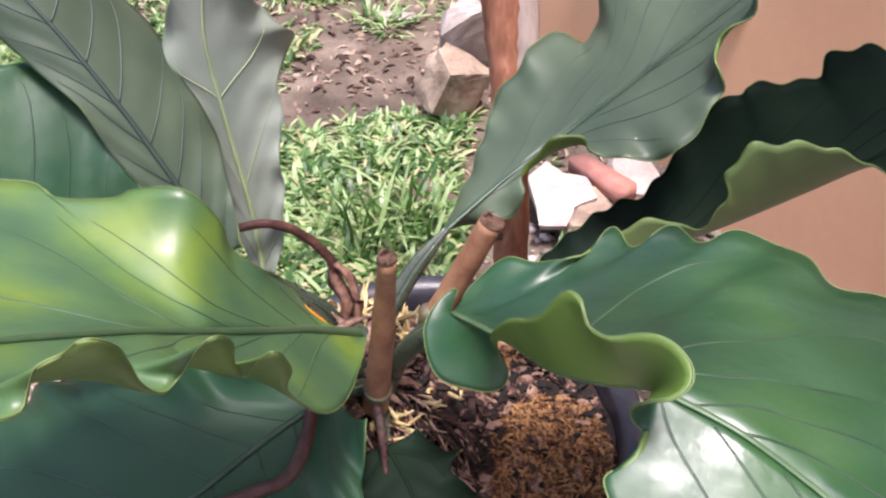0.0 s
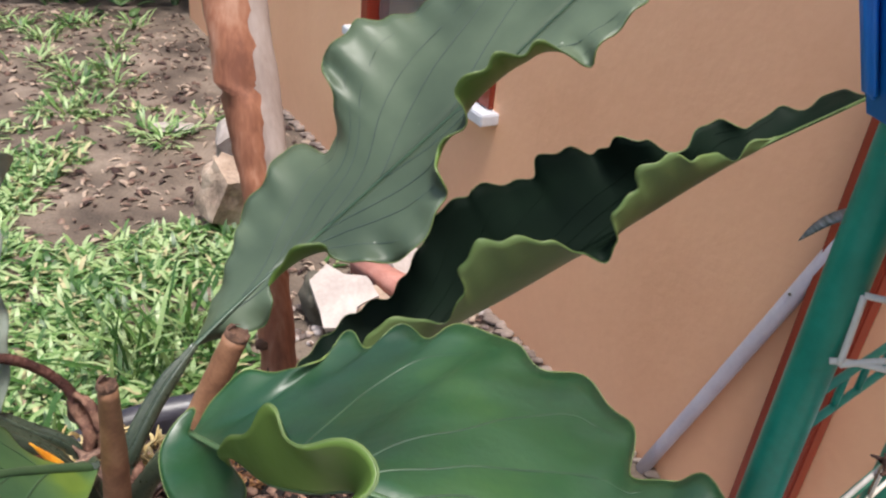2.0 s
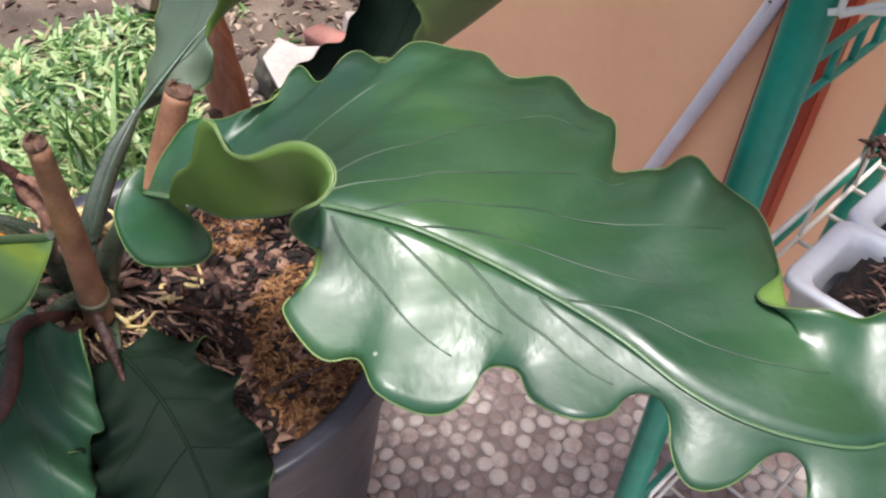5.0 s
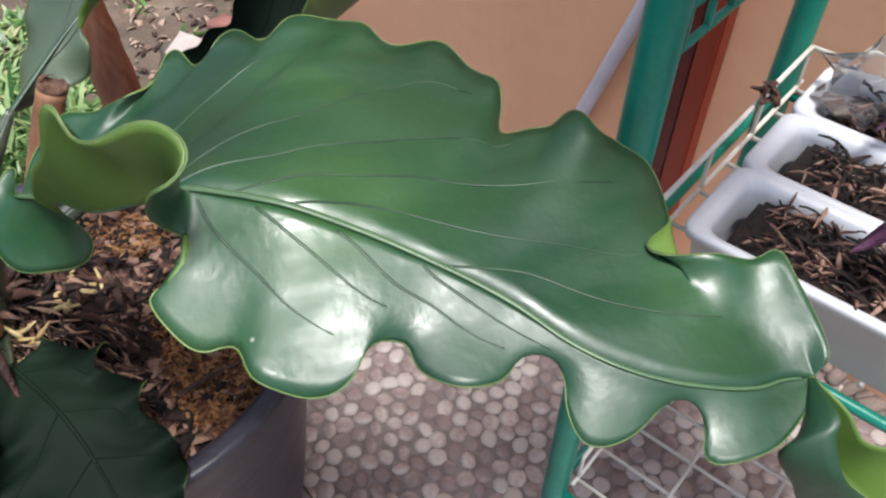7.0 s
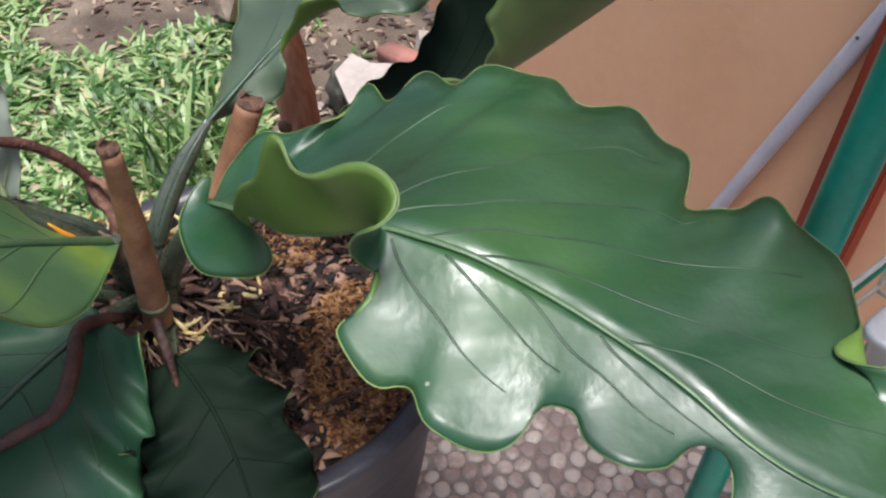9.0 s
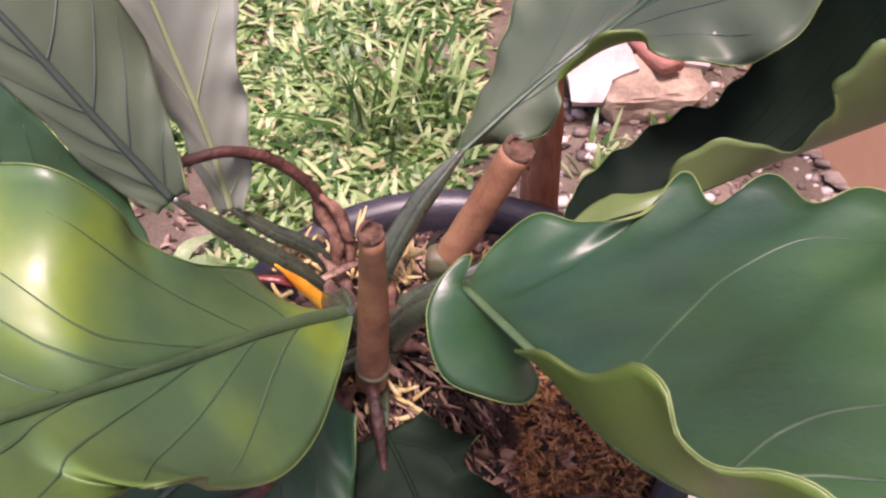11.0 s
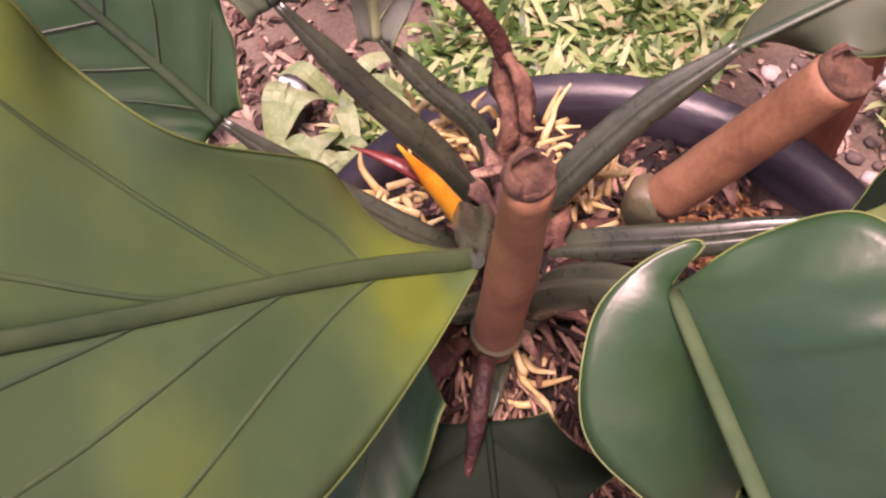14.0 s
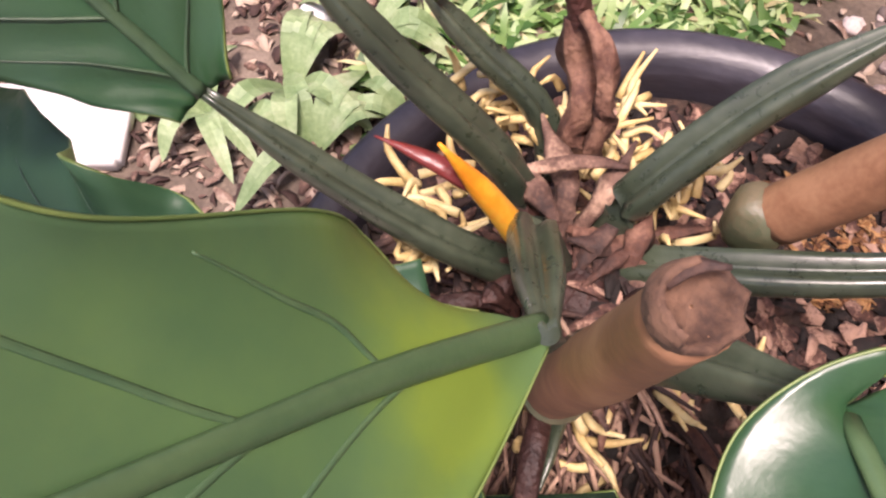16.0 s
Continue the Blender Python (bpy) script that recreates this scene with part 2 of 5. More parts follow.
def speckle(m, scale, size, colour):
    """Sparse dried water and dirt spots over a leaf."""
    n, l = m.node_tree.nodes, m.node_tree.links
    b = n["Principled BSDF"]
    src = b.inputs["Base Color"].links[0].from_socket
    co = n.new("ShaderNodeTexCoord")
    v = n.new("ShaderNodeTexVoronoi")
    v.inputs["Scale"].default_value = scale
    l.new(co.outputs["Object"], v.inputs["Vector"])
    k = n.new("ShaderNodeMapRange")
    k.inputs["From Min"].default_value, k.inputs["From Max"].default_value = size, size * 0.6
    l.new(v.outputs["Distance"], k.inputs["Value"])
    mx = n.new("ShaderNodeMix")
    mx.data_type = "RGBA"
    mx.inputs[7].default_value = (*colour, 1)
    l.new(k.outputs["Result"], mx.inputs[0])
    l.new(src, mx.inputs[6])
    l.new(mx.outputs[2], b.inputs["Base Color"])


def blotch(m, scale, low, high):
    """Uneven gloss in patches some centimetres across, added to break the highlight into dapples."""
    n, l = m.node_tree.nodes, m.node_tree.links
    co, mp, t, k = n.new("ShaderNodeTexCoord"), n.new("ShaderNodeMapping"), n.new("ShaderNodeTexNoise"), n.new("ShaderNodeMapRange")
    mp.inputs["Rotation"].default_value, mp.inputs["Scale"].default_value = (0, 0, 0.6), (0.55, 1.5, 1)
    t.inputs["Scale"].default_value, t.inputs["Detail"].default_value = scale, 3
    k.inputs["From Min"].default_value, k.inputs["From Max"].default_value = 0.38, 0.62
    k.inputs["To Min"].default_value, k.inputs["To Max"].default_value = low, high
    l.new(co.outputs["Object"], mp.inputs["Vector"])
    l.new(mp.outputs["Vector"], t.inputs["Vector"])
    l.new(t.outputs["Fac"], k.inputs["Value"])
    l.new(k.outputs["Result"], n["Principled BSDF"].inputs["Roughness"])


for m in (LEAF, LEAF_SHEEN, LEAF_DEEP, LEAF_GREY):
    speckle(m, 17, 0.030, (0.30, 0.33, 0.27))
blotch(LEAF, 26, 0.31, 0.54)
blotch(LEAF_SHEEN, 22, 0.34, 0.52)

# ---- helpers ----
V = Vector
rng = random.Random(7)


def part(name, bm, material, parent=None, label="", smooth=True):
    me = bpy.data.meshes.new(name)
    bm.to_mesh(me)
    bm.free()
    for m in (material if isinstance(material, (list, tuple)) else [material]):
        me.materials.append(m)
    if smooth:
        me.polygons.foreach_set("use_smooth", [True] * len(me.polygons))
    ob = new(name, me)
    ob.parent = parent
    return tagged(ob, label)


def thing(name, at, label, category, group="", kind=""):
    ob = new(name)
    ob.empty_display_size = 0.05
    ob.location = at
    return tagged(ob, label, category, group, kind)


def spline(points, count):
    """Even Catmull-Rom samples along a chain of points."""
    p = [V(q) for q in points]
    p = [p[0] * 2 - p[1]] + p + [p[-1] * 2 - p[-2]]
    out = []
    for i in range(count + 1):
        x = i / count * (len(p) - 3)
        k = min(int(x), len(p) - 4)
        t = x - k
        a, b, c, d = p[k:k + 4]
        out.append(0.5 * (2 * b + (c - a) * t + (2 * a - 5 * b + 4 * c - d) * t * t + (3 * b - a - 3 * c + d) * t ** 3))
    return out


def lerp_list(values, s):
    x = max(0.0, min(1.0, s)) * (len(values) - 1)
    i = min(int(x), len(values) - 2)
    t = x - i
    t = t * t * (3 - 2 * t) * 0.5 + t * 0.5
    a, b = values[i], values[i + 1]
    return a * (1 - t) + b * t


def tube(bm, points, radius, sides=10, count=None, flat=1.0, origin=V((0, 0, 0)), cap=True, wob=0.0, up=V((0, 0, 1))):
    """A tapered tube along points; radius is one number or a list along it."""
    pts = spline(points, count or max(4, 5 * (len(points) - 1)))
    rings = []
    for i, p in enumerate(pts):
        t = (pts[min(i + 1, len(pts) - 1)] - pts[max(i - 1, 0)]).normalized()
        ref = up if abs(t.dot(up)) < 0.95 else V((1, 0, 0))
        a = t.cross(ref).normalized()
        b = a.cross(t).normalized()
        r = lerp_list(radius, i / (len(pts) - 1)) if isinstance(radius, (list, tuple)) else radius
        ring = []
        for j in range(sides):
            h = 2 * math.pi * j / sides
            w = 1 + wob * noise.noise(p * 60 + V((j * 3.1, 0, 0)))
            ring.append(bm.verts.new(p - origin + (a * math.cos(h) + b * math.sin(h) * flat) * r * w))
        rings.append(ring)
    for a, b in zip(rings, rings[1:]):
        for j in range(sides):
            bm.faces.new((a[j], a[(j + 1) % sides], b[(j + 1) % sides], b[j]))
    if cap:
        bm.faces.new(rings[0][::-1])
        bm.faces.new(rings[-1])
    return rings


def box(bm, lo, hi, bevel=0.0, m=None):
    r = bmesh.ops.create_cube(bm, size=1)
    vs = r["verts"]
    for v in vs:
        v.co = V([lo[i] + (v.co[i] + 0.5) * (hi[i] - lo[i]) for i in range(3)])
    if bevel:
        es = list({e for v in vs for e in v.link_edges})
        bmesh.ops.bevel(bm, geom=es, offset=bevel, segments=2, affect="EDGES", clamp_overlap=True)
    if m is not None:
        bmesh.ops.transform(bm, matrix=m, verts=[v for v in bm.verts])
    return bm


def lathe(bm, profile, sides=64, centre=(0, 0), wob=0.0):
    rings = []
    for r, z in profile:
        rings.append([bm.verts.new((centre[0] + r * math.cos(2 * math.pi * j / sides), centre[1] + r * math.sin(2 * math.pi * j / sides), z)) for j in range(sides)])
    for a, b in zip(rings, rings[1:]):
        for j in range(sides):
            bm.faces.new((a[j], a[(j + 1) % sides], b[(j + 1) % sides], b[j]))
    return rings


def blob(bm, at, size, seed=0, sub=2, rough=0.25, freq=2.2, turn=0.0):
    """An irregular stone-like lump."""
    r = bmesh.ops.create_icosphere(bm, subdivisions=sub, radius=1)
    m = Matrix.Rotation(turn, 3, "Z")
    for v in r["verts"]:
        q = v.co.copy()
        k = 1 + rough * noise.noise(q * freq + V((seed * 7.3, seed, 0)))
        q = V([math.copysign(abs(c) ** 0.75, c) for c in q]) * k
        v.co = V(at) + m @ V((q.x * size[0], q.y * size[1], q.z * size[2]))


# ---- leaves ----
class Leaf:
    """A ruffled blade: a midrib, half widths on both sides along it, and how each side lifts."""

    def __init__(self, mid, normal, left, right, lift_l, lift_r, ruffle, waves, phase=0.0, scallop=0.0):
        self.mid = spline(mid, 64)
        self.n = V(normal).normalized()
        self.left, self.right, self.lift_l, self.lift_r = left, right, lift_l, lift_r
        self.ruffle, self.waves, self.phase = ruffle, waves, phase
        self.scallop = scallop

    def at(self, s, u):
        x = max(0.0, min(1.0, s)) * 64
        i = min(int(x), 63)
        p = self.mid[i].lerp(self.mid[i + 1], x - i)
        t = (self.mid[min(i + 7, 64)] - self.mid[max(i - 6, 0)]).normalized()
        n = self.n
        n = (n - t * n.dot(t)).normalized()
        side = n.cross(t).normalized()
        w = lerp_list(self.left if u > 0 else self.right, s)
        widths = self.left if u > 0 else self.right
        step = 1.6 / (len(widths) - 1)
        even = (lerp_list(widths, s - step) + 2 * w + lerp_list(widths, s + step)) / 4
        lift = radians(lerp_list(self.lift_l if u > 0 else self.lift_r, s))
        a = abs(u)
        bend = lift * (0.6 + 0.4 * a)
        out = w * a * math.cos(bend)
        up = w * a * math.sin(bend)
        ph = self.phase + (0.0 if u > 0 else 1.9)
        wave = math.sin(2 * math.pi * self.waves * s + ph + 1.3 * math.sin(5.1 * s + ph))
        wave += 0.45 * math.sin(2 * math.pi * self.waves * 1.73 * s + 2.2 * ph)
        amp = self.ruffle * min(1.0, w / 0.06) * min(1.0, 6 * s, 7 * (1 - s) + 0.15)
        up += amp * wave * a ** 3.2 - self.scallop * (w - even) * a ** 4
        out += 0.55 * amp * math.cos(2 * math.pi * self.waves * s + ph) * a ** 5
        # quilting between the side veins
        up += 0.0007 * math.sin(2 * math.pi * (7.5 * (s - 0.22 * a))) * min(1, a * 3) * (1 - a ** 4)
        return p + side * out * (1 if u > 0 else -1) + n * up

    def over(self, s, u, h):
        """A point h above the blade's upper face."""
        e, f = 0.006, 0.03
        n = (self.at(s, u + f) - self.at(s, u - f)).cross(self.at(min(1, s + e), u) - self.at(s - e, u))
        n = n.normalized() if n.length > 1e-9 else self.n
        return self.at(s, u) + n * h * (1 if n.dot(self.n) > 0 else -1)


def channel(rings):
    """The open groove with raised lips along a petiole's upper side."""
    for ring in rings:
        c = sum((v.co for v in ring), V()) / len(ring)
        for k, pull in ((3, -0.10), (4, 0.14), (5, 0.52), (6, 0.62), (7, 0.52), (8, 0.14), (9, -0.10)):
            ring[k].co = ring[k].co.lerp(c, pull)


def build_leaf(plant, leaf, upper, under, label, petiole=None, rad=0.006, rib=0.003, vein_mat=VEIN, rows=72, cols=14, veins=7):
    o = plant.location
    bm = bmesh.new()
    grid = [[bm.verts.new(leaf.at(i / rows, -1 + 2 * j / (2 * cols)) - o) for j in range(2 * cols + 1)] for i in range(rows + 1)]
    for i in range(rows):
        for j in range(2 * cols):
            bm.faces.new((grid[i][j], grid[i + 1][j], grid[i + 1][j + 1], grid[i][j + 1]))
    bm.normal_update()
    blade = part("leaf", bm, [upper, under, LEAF_EDGE], plant, label)
    so = blade.modifiers.new("thickness", "SOLIDIFY")
    so.thickness, so.offset, so.material_offset, so.material_offset_rim = 0.0013, -1.0, 1, 2
    bm = bmesh.new()
    pts = [leaf.over(max(0.006, s), 0.001, rib * 0.12) for s in np.linspace(0, 0.97, 14)]
    tube(bm, pts, [rib * 1.25, rib, rib * 0.7, rib * 0.35], 8, 60, 0.75, o)
    part("midrib", bm, vein_mat, blade)
    for side in (1, -1):
        for k in range(veins):
            s0 = 0.03 + 0.80 * (k / veins) ** 0.9
            reach = 0.20 + 0.05 * math.sin(k * 2.1 + side)
            pts = []
            for q in np.linspace(0.02, 0.86, 9):
                pts.append(leaf.over(min(0.975, s0 + reach * (0.75 * q + 0.35 * q * q)), side * q, 0.0002))
            if (pts[0] - pts[-1]).length < 0.02:
                continue
            bm = bmesh.new()
            tube(bm, pts, [0.0009, 0.0007, 0.0003], 6, 24, 0.8, o)
            part("vein", bm, vein_mat, blade)
    if petiole:
        bm = bmesh.new()
        rings = tube(bm, petiole, [rad * 1.25, rad, rad, rad * 0.85, rad * 0.3], 24, 30, 1.0, o)
        channel(rings)
        ob = part("petiole", bm, PETIOLE, blade)
        for face in ob.data.polygons[-2:]:
            face.use_smooth = False
    return blade


class Blade:
    """A blade lofted from its midrib to two free margin curves, with a rise in between."""

    def __init__(self, mid, normal, left, right, ruffle=0.0, waves=9.0, phase=0.0, sag=0.15, swell=0.0, calm_l=150, calm_r=150, grip=3.0):
        self.mid = spline(mid, 96)
        self.n = V(normal).normalized()
        self.ruffle, self.waves, self.phase, self.sag, self.swell, self.grip = ruffle, waves, phase, sag, swell, grip
        self.side = {}
        for key, pts, rounds in ((1, left, calm_l), (-1, right, calm_r)):
            m = spline(pts, 8 * (len(pts) - 1))
            # even steps along the margin
            run = [0.0]
            for a, b in zip(m, m[1:]):
                run.append(run[-1] + (b - a).length)
            even = []
            j = 0
            for i in range(181):
                d = run[-1] * i / 180
                while j < len(run) - 2 and run[j + 1] < d:
                    j += 1
                even.append(m[j].lerp(m[j + 1], (d - run[j]) / max(1e-9, run[j + 1] - run[j])))
            near = [min(range(97), key=lambda k: (self.mid[k] - q).length_squared) / 96 for q in even]
            up = [max(near[:i + 1]) for i in range(181)]
            lo = [min(near[i:]) for i in range(181)]
            s = [0.5 * (a + b) for a, b in zip(up, lo)]
            for _ in range(60):
                s = [0.0] + [(s[i - 1] + s[i] + s[i + 1]) / 3 for i in range(1, 180)] + [1.0]
            s = [0.985 * v + 0.015 * i / 180 for i, v in enumerate(s)]
            calm = even
            for _ in range(rounds):
                calm = [calm[0]] + [(calm[i - 1] + calm[i] * 2 + calm[i + 1]) / 4 for i in range(1, 180)] + [calm[-1]]
            self.side[key] = (even, s, calm)

    def rib(self, s):
        x = max(0.0, min(1.0, s)) * 96
        i = min(int(x), 95)
        return self.mid[i].lerp(self.mid[i + 1], x - i)

    def frame_at(self, s):
        i = int(max(0, min(96, s * 96)))
        t = (self.mid[min(i + 4, 96)] - self.mid[max(i - 4, 0)]).normalized()
        return t, (self.n - t * self.n.dot(t)).normalized()

    def point(self, key, v, a):
        even, s, calm = self.side[key]
        x = max(0.0, min(1.0, v)) * 180
        i = min(int(x), 179)
        edge, sm = even[i].lerp(even[i + 1], x - i), s[i] + (s[i + 1] - s[i]) * (x - i)
        q = calm[i].lerp(calm[i + 1], x - i)
        p = self.rib(sm)
        t, n = self.frame_at(sm)
        d = q - p
        up = n * d.dot(n)
        e = edge - q
        rise = max(0.0, min(1.0, d.dot(n) / (0.25 * d.length + 1e-9)))
        c = p + (d - up) * (0.5 + 0.12 * rise) + up * (0.5 + (self.sag - 0.5) * rise) + n * self.swell * d.length
        r = p * (1 - a) ** 2 + c * 2 * a * (1 - a) + q * a * a + e * a ** (self.grip if key > 0 else 3.0)
        w = min(1.0, d.length / 0.06)
        r += n * (self.ruffle * w * a ** 4 * math.sin(2 * math.pi * self.waves * v + self.phase + 1.5 * math.sin(9 * v)))
        return r + n * 0.0009 * math.sin(2 * math.pi * 7 * (v - 0.12 * a)) * min(1, 3 * a) * (1 - a ** 3) * w

    def inv(self, key, s):
        table = self.side[key][1]
        i = next((k for k in range(1, 181) if table[k] >= s), 180)
        return (i - 1 + (s - table[i - 1]) / max(1e-6, table[i] - table[i - 1])) / 180

    def on(self, key, v, a, h):
        """A point h above the upper face, for a place along the margin."""
        e = 0.006
        n = (self.point(key, v, min(1, a + 0.03)) - self.point(key, v, max(0, a - 0.03))).cross(self.point(key, v + e, a) - self.point(key, v - e, a)) * -key
        n = n.normalized() if n.length > 1e-10 else self.n
        return self.point(key, v, a) + n * h


def build_blade(plant, b, upper, under, label, petiole, rad, rib=0.0021, vein_mat=VEIN, rib_mat=VEIN_MID, cols=12, rows=190, veins=6, veins_l=None, veins_r=None):
    o = plant.location
    bm = bmesh.new()
    for key in (1, -1):
        grid = [[bm.verts.new(b.point(key, i / rows, j / cols) - o) for j in range(cols + 1)] for i in range(rows + 1)]
        for i in range(rows):
            for j in range(cols):
                q = (grid[i][j], grid[i + 1][j], grid[i + 1][j + 1], grid[i][j + 1])
                bm.faces.new(q if key > 0 else q[::-1])
    bm.normal_update()
    blade = part("leaf", bm, [upper, under, LEAF_EDGE], plant, label)
    so = blade.modifiers.new("thickness", "SOLIDIFY")
    so.thickness, so.offset, so.material_offset, so.material_offset_rim = 0.0013, -1.0, 1, 2
    for key in (1, -1):
        bm = bmesh.new()
        tube(bm, [b.point(key, v, 1.0) for v in np.linspace(0.01, 0.99, 150)], [0.0004, 0.0005, 0.0003], 6, 300, 1.0, o)
        part("leaf_margin", bm, LEAF_EDGE, blade, "thin pale leaf margin")
    bm = bmesh.new()
    pts = [b.rib(s) + b.frame_at(s)[1] * rib * 0.15 for s in np.linspace(0.004, 0.97, 24)]
    tube(bm, pts, [rib * 1.5, rib, rib * 0.75, rib * 0.4], 10, 90, 0.55, o, up=b.n)
    part("midrib", bm, rib_mat, blade)
    for key in (1, -1):
        lines = veins_l if key > 0 else veins_r
        if lines is None:
            lines = []
            for k in range(veins):
                s0 = 0.10 + 0.58 * k / veins
                v0, v1 = b.inv(key, s0), b.inv(key, min(0.97, s0 + 0.36 * (1.0 if key > 0 else 0.72) + 0.03 * math.sin(k * 2.1 + key)))
                lines.append([(v0 + (v1 - v0) * q, 0.88 * q ** 1.1) for q in np.linspace(0.03, 1.0, 11)])
        for line in lines:
            line = spline([(v, a, 0.0) for v, a in line], 16)
            pts = [b.on(key, q.x, max(0.01, q.y), 0.0002) for q in line]
            if (pts[0] - pts[-1]).length < 0.025:
                continue
            bm = bmesh.new()
            tube(bm, pts, [0.0008, 0.0008, 0.0003], 8, 30, 0.4, o, up=b.n)
            part("vein", bm, vein_mat, blade)
    if petiole:
        bm = bmesh.new()
        rings = tube(bm, petiole, [rad * 1.2, rad, rad, rad * 0.9, rad * 0.35], 24, 30, 1.0, o)
        channel(rings)
        ob = part("petiole", bm, PETIOLE, blade)
        for face in ob.data.polygons[-2:]:
            face.use_smooth = False
    return blade

# ---- the setting ----
def terrain(x, y):
    h = 0.012 * noise.noise(V((x * 2.3, y * 2.3, 1.0))) + 0.008 * noise.noise(V((x * 9, y * 9, 3.0)))
    return h - 0.008


bm = bmesh.new()
xs = [-300, -40, -8, -3] + [-2 + 0.08 * i for i in range(51)] + [3, 8, 40, 300]
ys = [-300, -40, -8, -3] + [-0.4 + 0.08 * i for i in range(61)] + [6, 9, 40, 300]
gv = [[bm.verts.new((x, y, terrain(x, y) if -2.5 < x < 2.5 and -1 < y < 5 else -0.01)) for y in ys] for x in xs]
for i in range(len(xs) - 1):
    for j in range(len(ys) - 1):
        bm.faces.new((gv[i][j], gv[i + 1][j], gv[i + 1][j + 1], gv[i][j + 1]))
ground = tagged(part("ground", bm, DIRT), "bare brown garden soil with litter", "ground", kind="structure")

WALL_P, WALL_D = V((1.02, 1.45, 0)), V((-0.368, 0.93, 0)).normalized()
WALL_M = Matrix(((WALL_D.x, 0.93, 0, WALL_P.x), (WALL_D.y, 0.368, 0, WALL_P.y), (0, 0, 1, 0), (0, 0, 0, 1)))  # x along the wall, y into it


def on_wall(along, out, z):
    return WALL_M @ V((along, -out, z))


bm = box(bmesh.new(), (-1.2, 0.0, -0.05), (0.53, 0.14, 2.2), 0, WALL_M)
box_b = bmesh.new()
box(box_b, (0.53, 0.0, -0.05), (1.2, 0.14, 0.4495))
box(box_b, (0.53, 0.0, 1.35), (1.2, 0.14, 2.2))
box(box_b, (1.2, 0.0, -0.05), (3.2, 0.14, 2.2))
bmesh.ops.transform(box_b, matrix=WALL_M, verts=box_b.verts[:])
wall = tagged(part("wall_east", bm, WALL, smooth=False), "smooth orange painted house wall", "wall", kind="structure")
tagged(part("wall_east_far", box_b, WALL, smooth=False), "orange painted house wall beside the window", "wall", kind="structure")

for name, lo, hi, words in (("wall_north", (3.06, 0.142, -0.05), (3.2, 3.0, 2.2), "orange painted end wall of the house"), ("wall_south", (-1.2, 0.142, -0.05), (-1.06, 3.0, 2.2), "orange painted near end wall of the house"), ("wall_back", (-1.2, 3.002, -0.05), (3.2, 3.14, 2.2), "orange painted back wall of the house"), ("roof", (-1.2, 0.0, 2.203), (3.2, 3.14, 2.3), "plain flat roof of the house")):
    tagged(part(name, box(bmesh.new(), lo, hi, 0, WALL_M), WALL, smooth=False), words, "wall" if name != "roof" else "roof", kind="structure")

# eroded foot of the wall
bm = bmesh.new()
for i in range(210):
    a = -1.0 + i * 0.0145 + rng.uniform(-0.02, 0.02)
    k = 0.4 + 0.9 * abs(noise.noise(V((a * 4, 0, 2))))
    blob(bm, on_wall(a, 0.003 + 0.022 * rng.random() * k, 0.003), (rng.uniform(0.010, 0.034), rng.uniform(0.006, 0.016), k * rng.uniform(0.006, 0.022)), i, 1, 0.7, turn=rng.uniform(-0.5, 0.5))
tagged(part("trim", bm, WALLFOOT), "crumbling grey mortar along the foot of the wall", "wall foot", kind="structure")

# window and door of the house wall
win = thing("window_1", on_wall(0.53, 0, 0.45), "red-brown framed window with a white sill", "window", kind="structure")
def wall_box(name, lo, hi, material, parent, bevel=0.003, label=""):
    bm = box(bmesh.new(), lo, hi, bevel, WALL_M)
    bmesh.ops.transform(bm, matrix=Matrix.Translation(-parent.location), verts=bm.verts[:])
    return part(name, bm, material, parent, label, smooth=False)
wall_box("window_sill", (0.505, -0.045, 0.450), (1.25, 0.03, 0.476), WHITE, win, label="white painted sill")
for lo, hi in (((0.53, -0.012, 0.478), (0.575, 0.05, 1.35)), ((1.155, -0.012, 0.478), (1.2, 0.05, 1.35)), ((0.577, -0.012, 1.30), (1.153, 0.05, 1.35)), ((0.577, -0.012, 0.478), (1.153, 0.05, 0.51))):
    wall_box("window_frame", lo, hi, RED, win)
wall_box("pane", (0.577, 0.02, 0.512), (1.153, 0.026, 1.298), CLEAR, win)

door = thing("door_1", on_wall(-0.36, 0, 0.0), "red-brown painted wooden door leaf and frame", "door", kind="structure")
wall_box("door_frame", (-0.390, -0.03, 0.0), (-0.358, -0.002, 2.05), RED, door)
wall_box("door_leaf", (-0.356, -0.022, 0.01), (-0.334, -0.003, 2.05), BUD_TIP, door)
wall_box("door_frame", (-0.332, -0.028, 0.0), (-0.30, -0.002, 2.05), RED, door)

# ---- pebble terrace ----
bm = bmesh.new()
box(bm, (0.05, -0.6, -0.06), (1.45, 1.24, -0.0006))
terrace = tagged(part("terrace", bm, MORTAR, smooth=False), "grey mortar bed of a pebble terrace", "terrace", kind="structure")

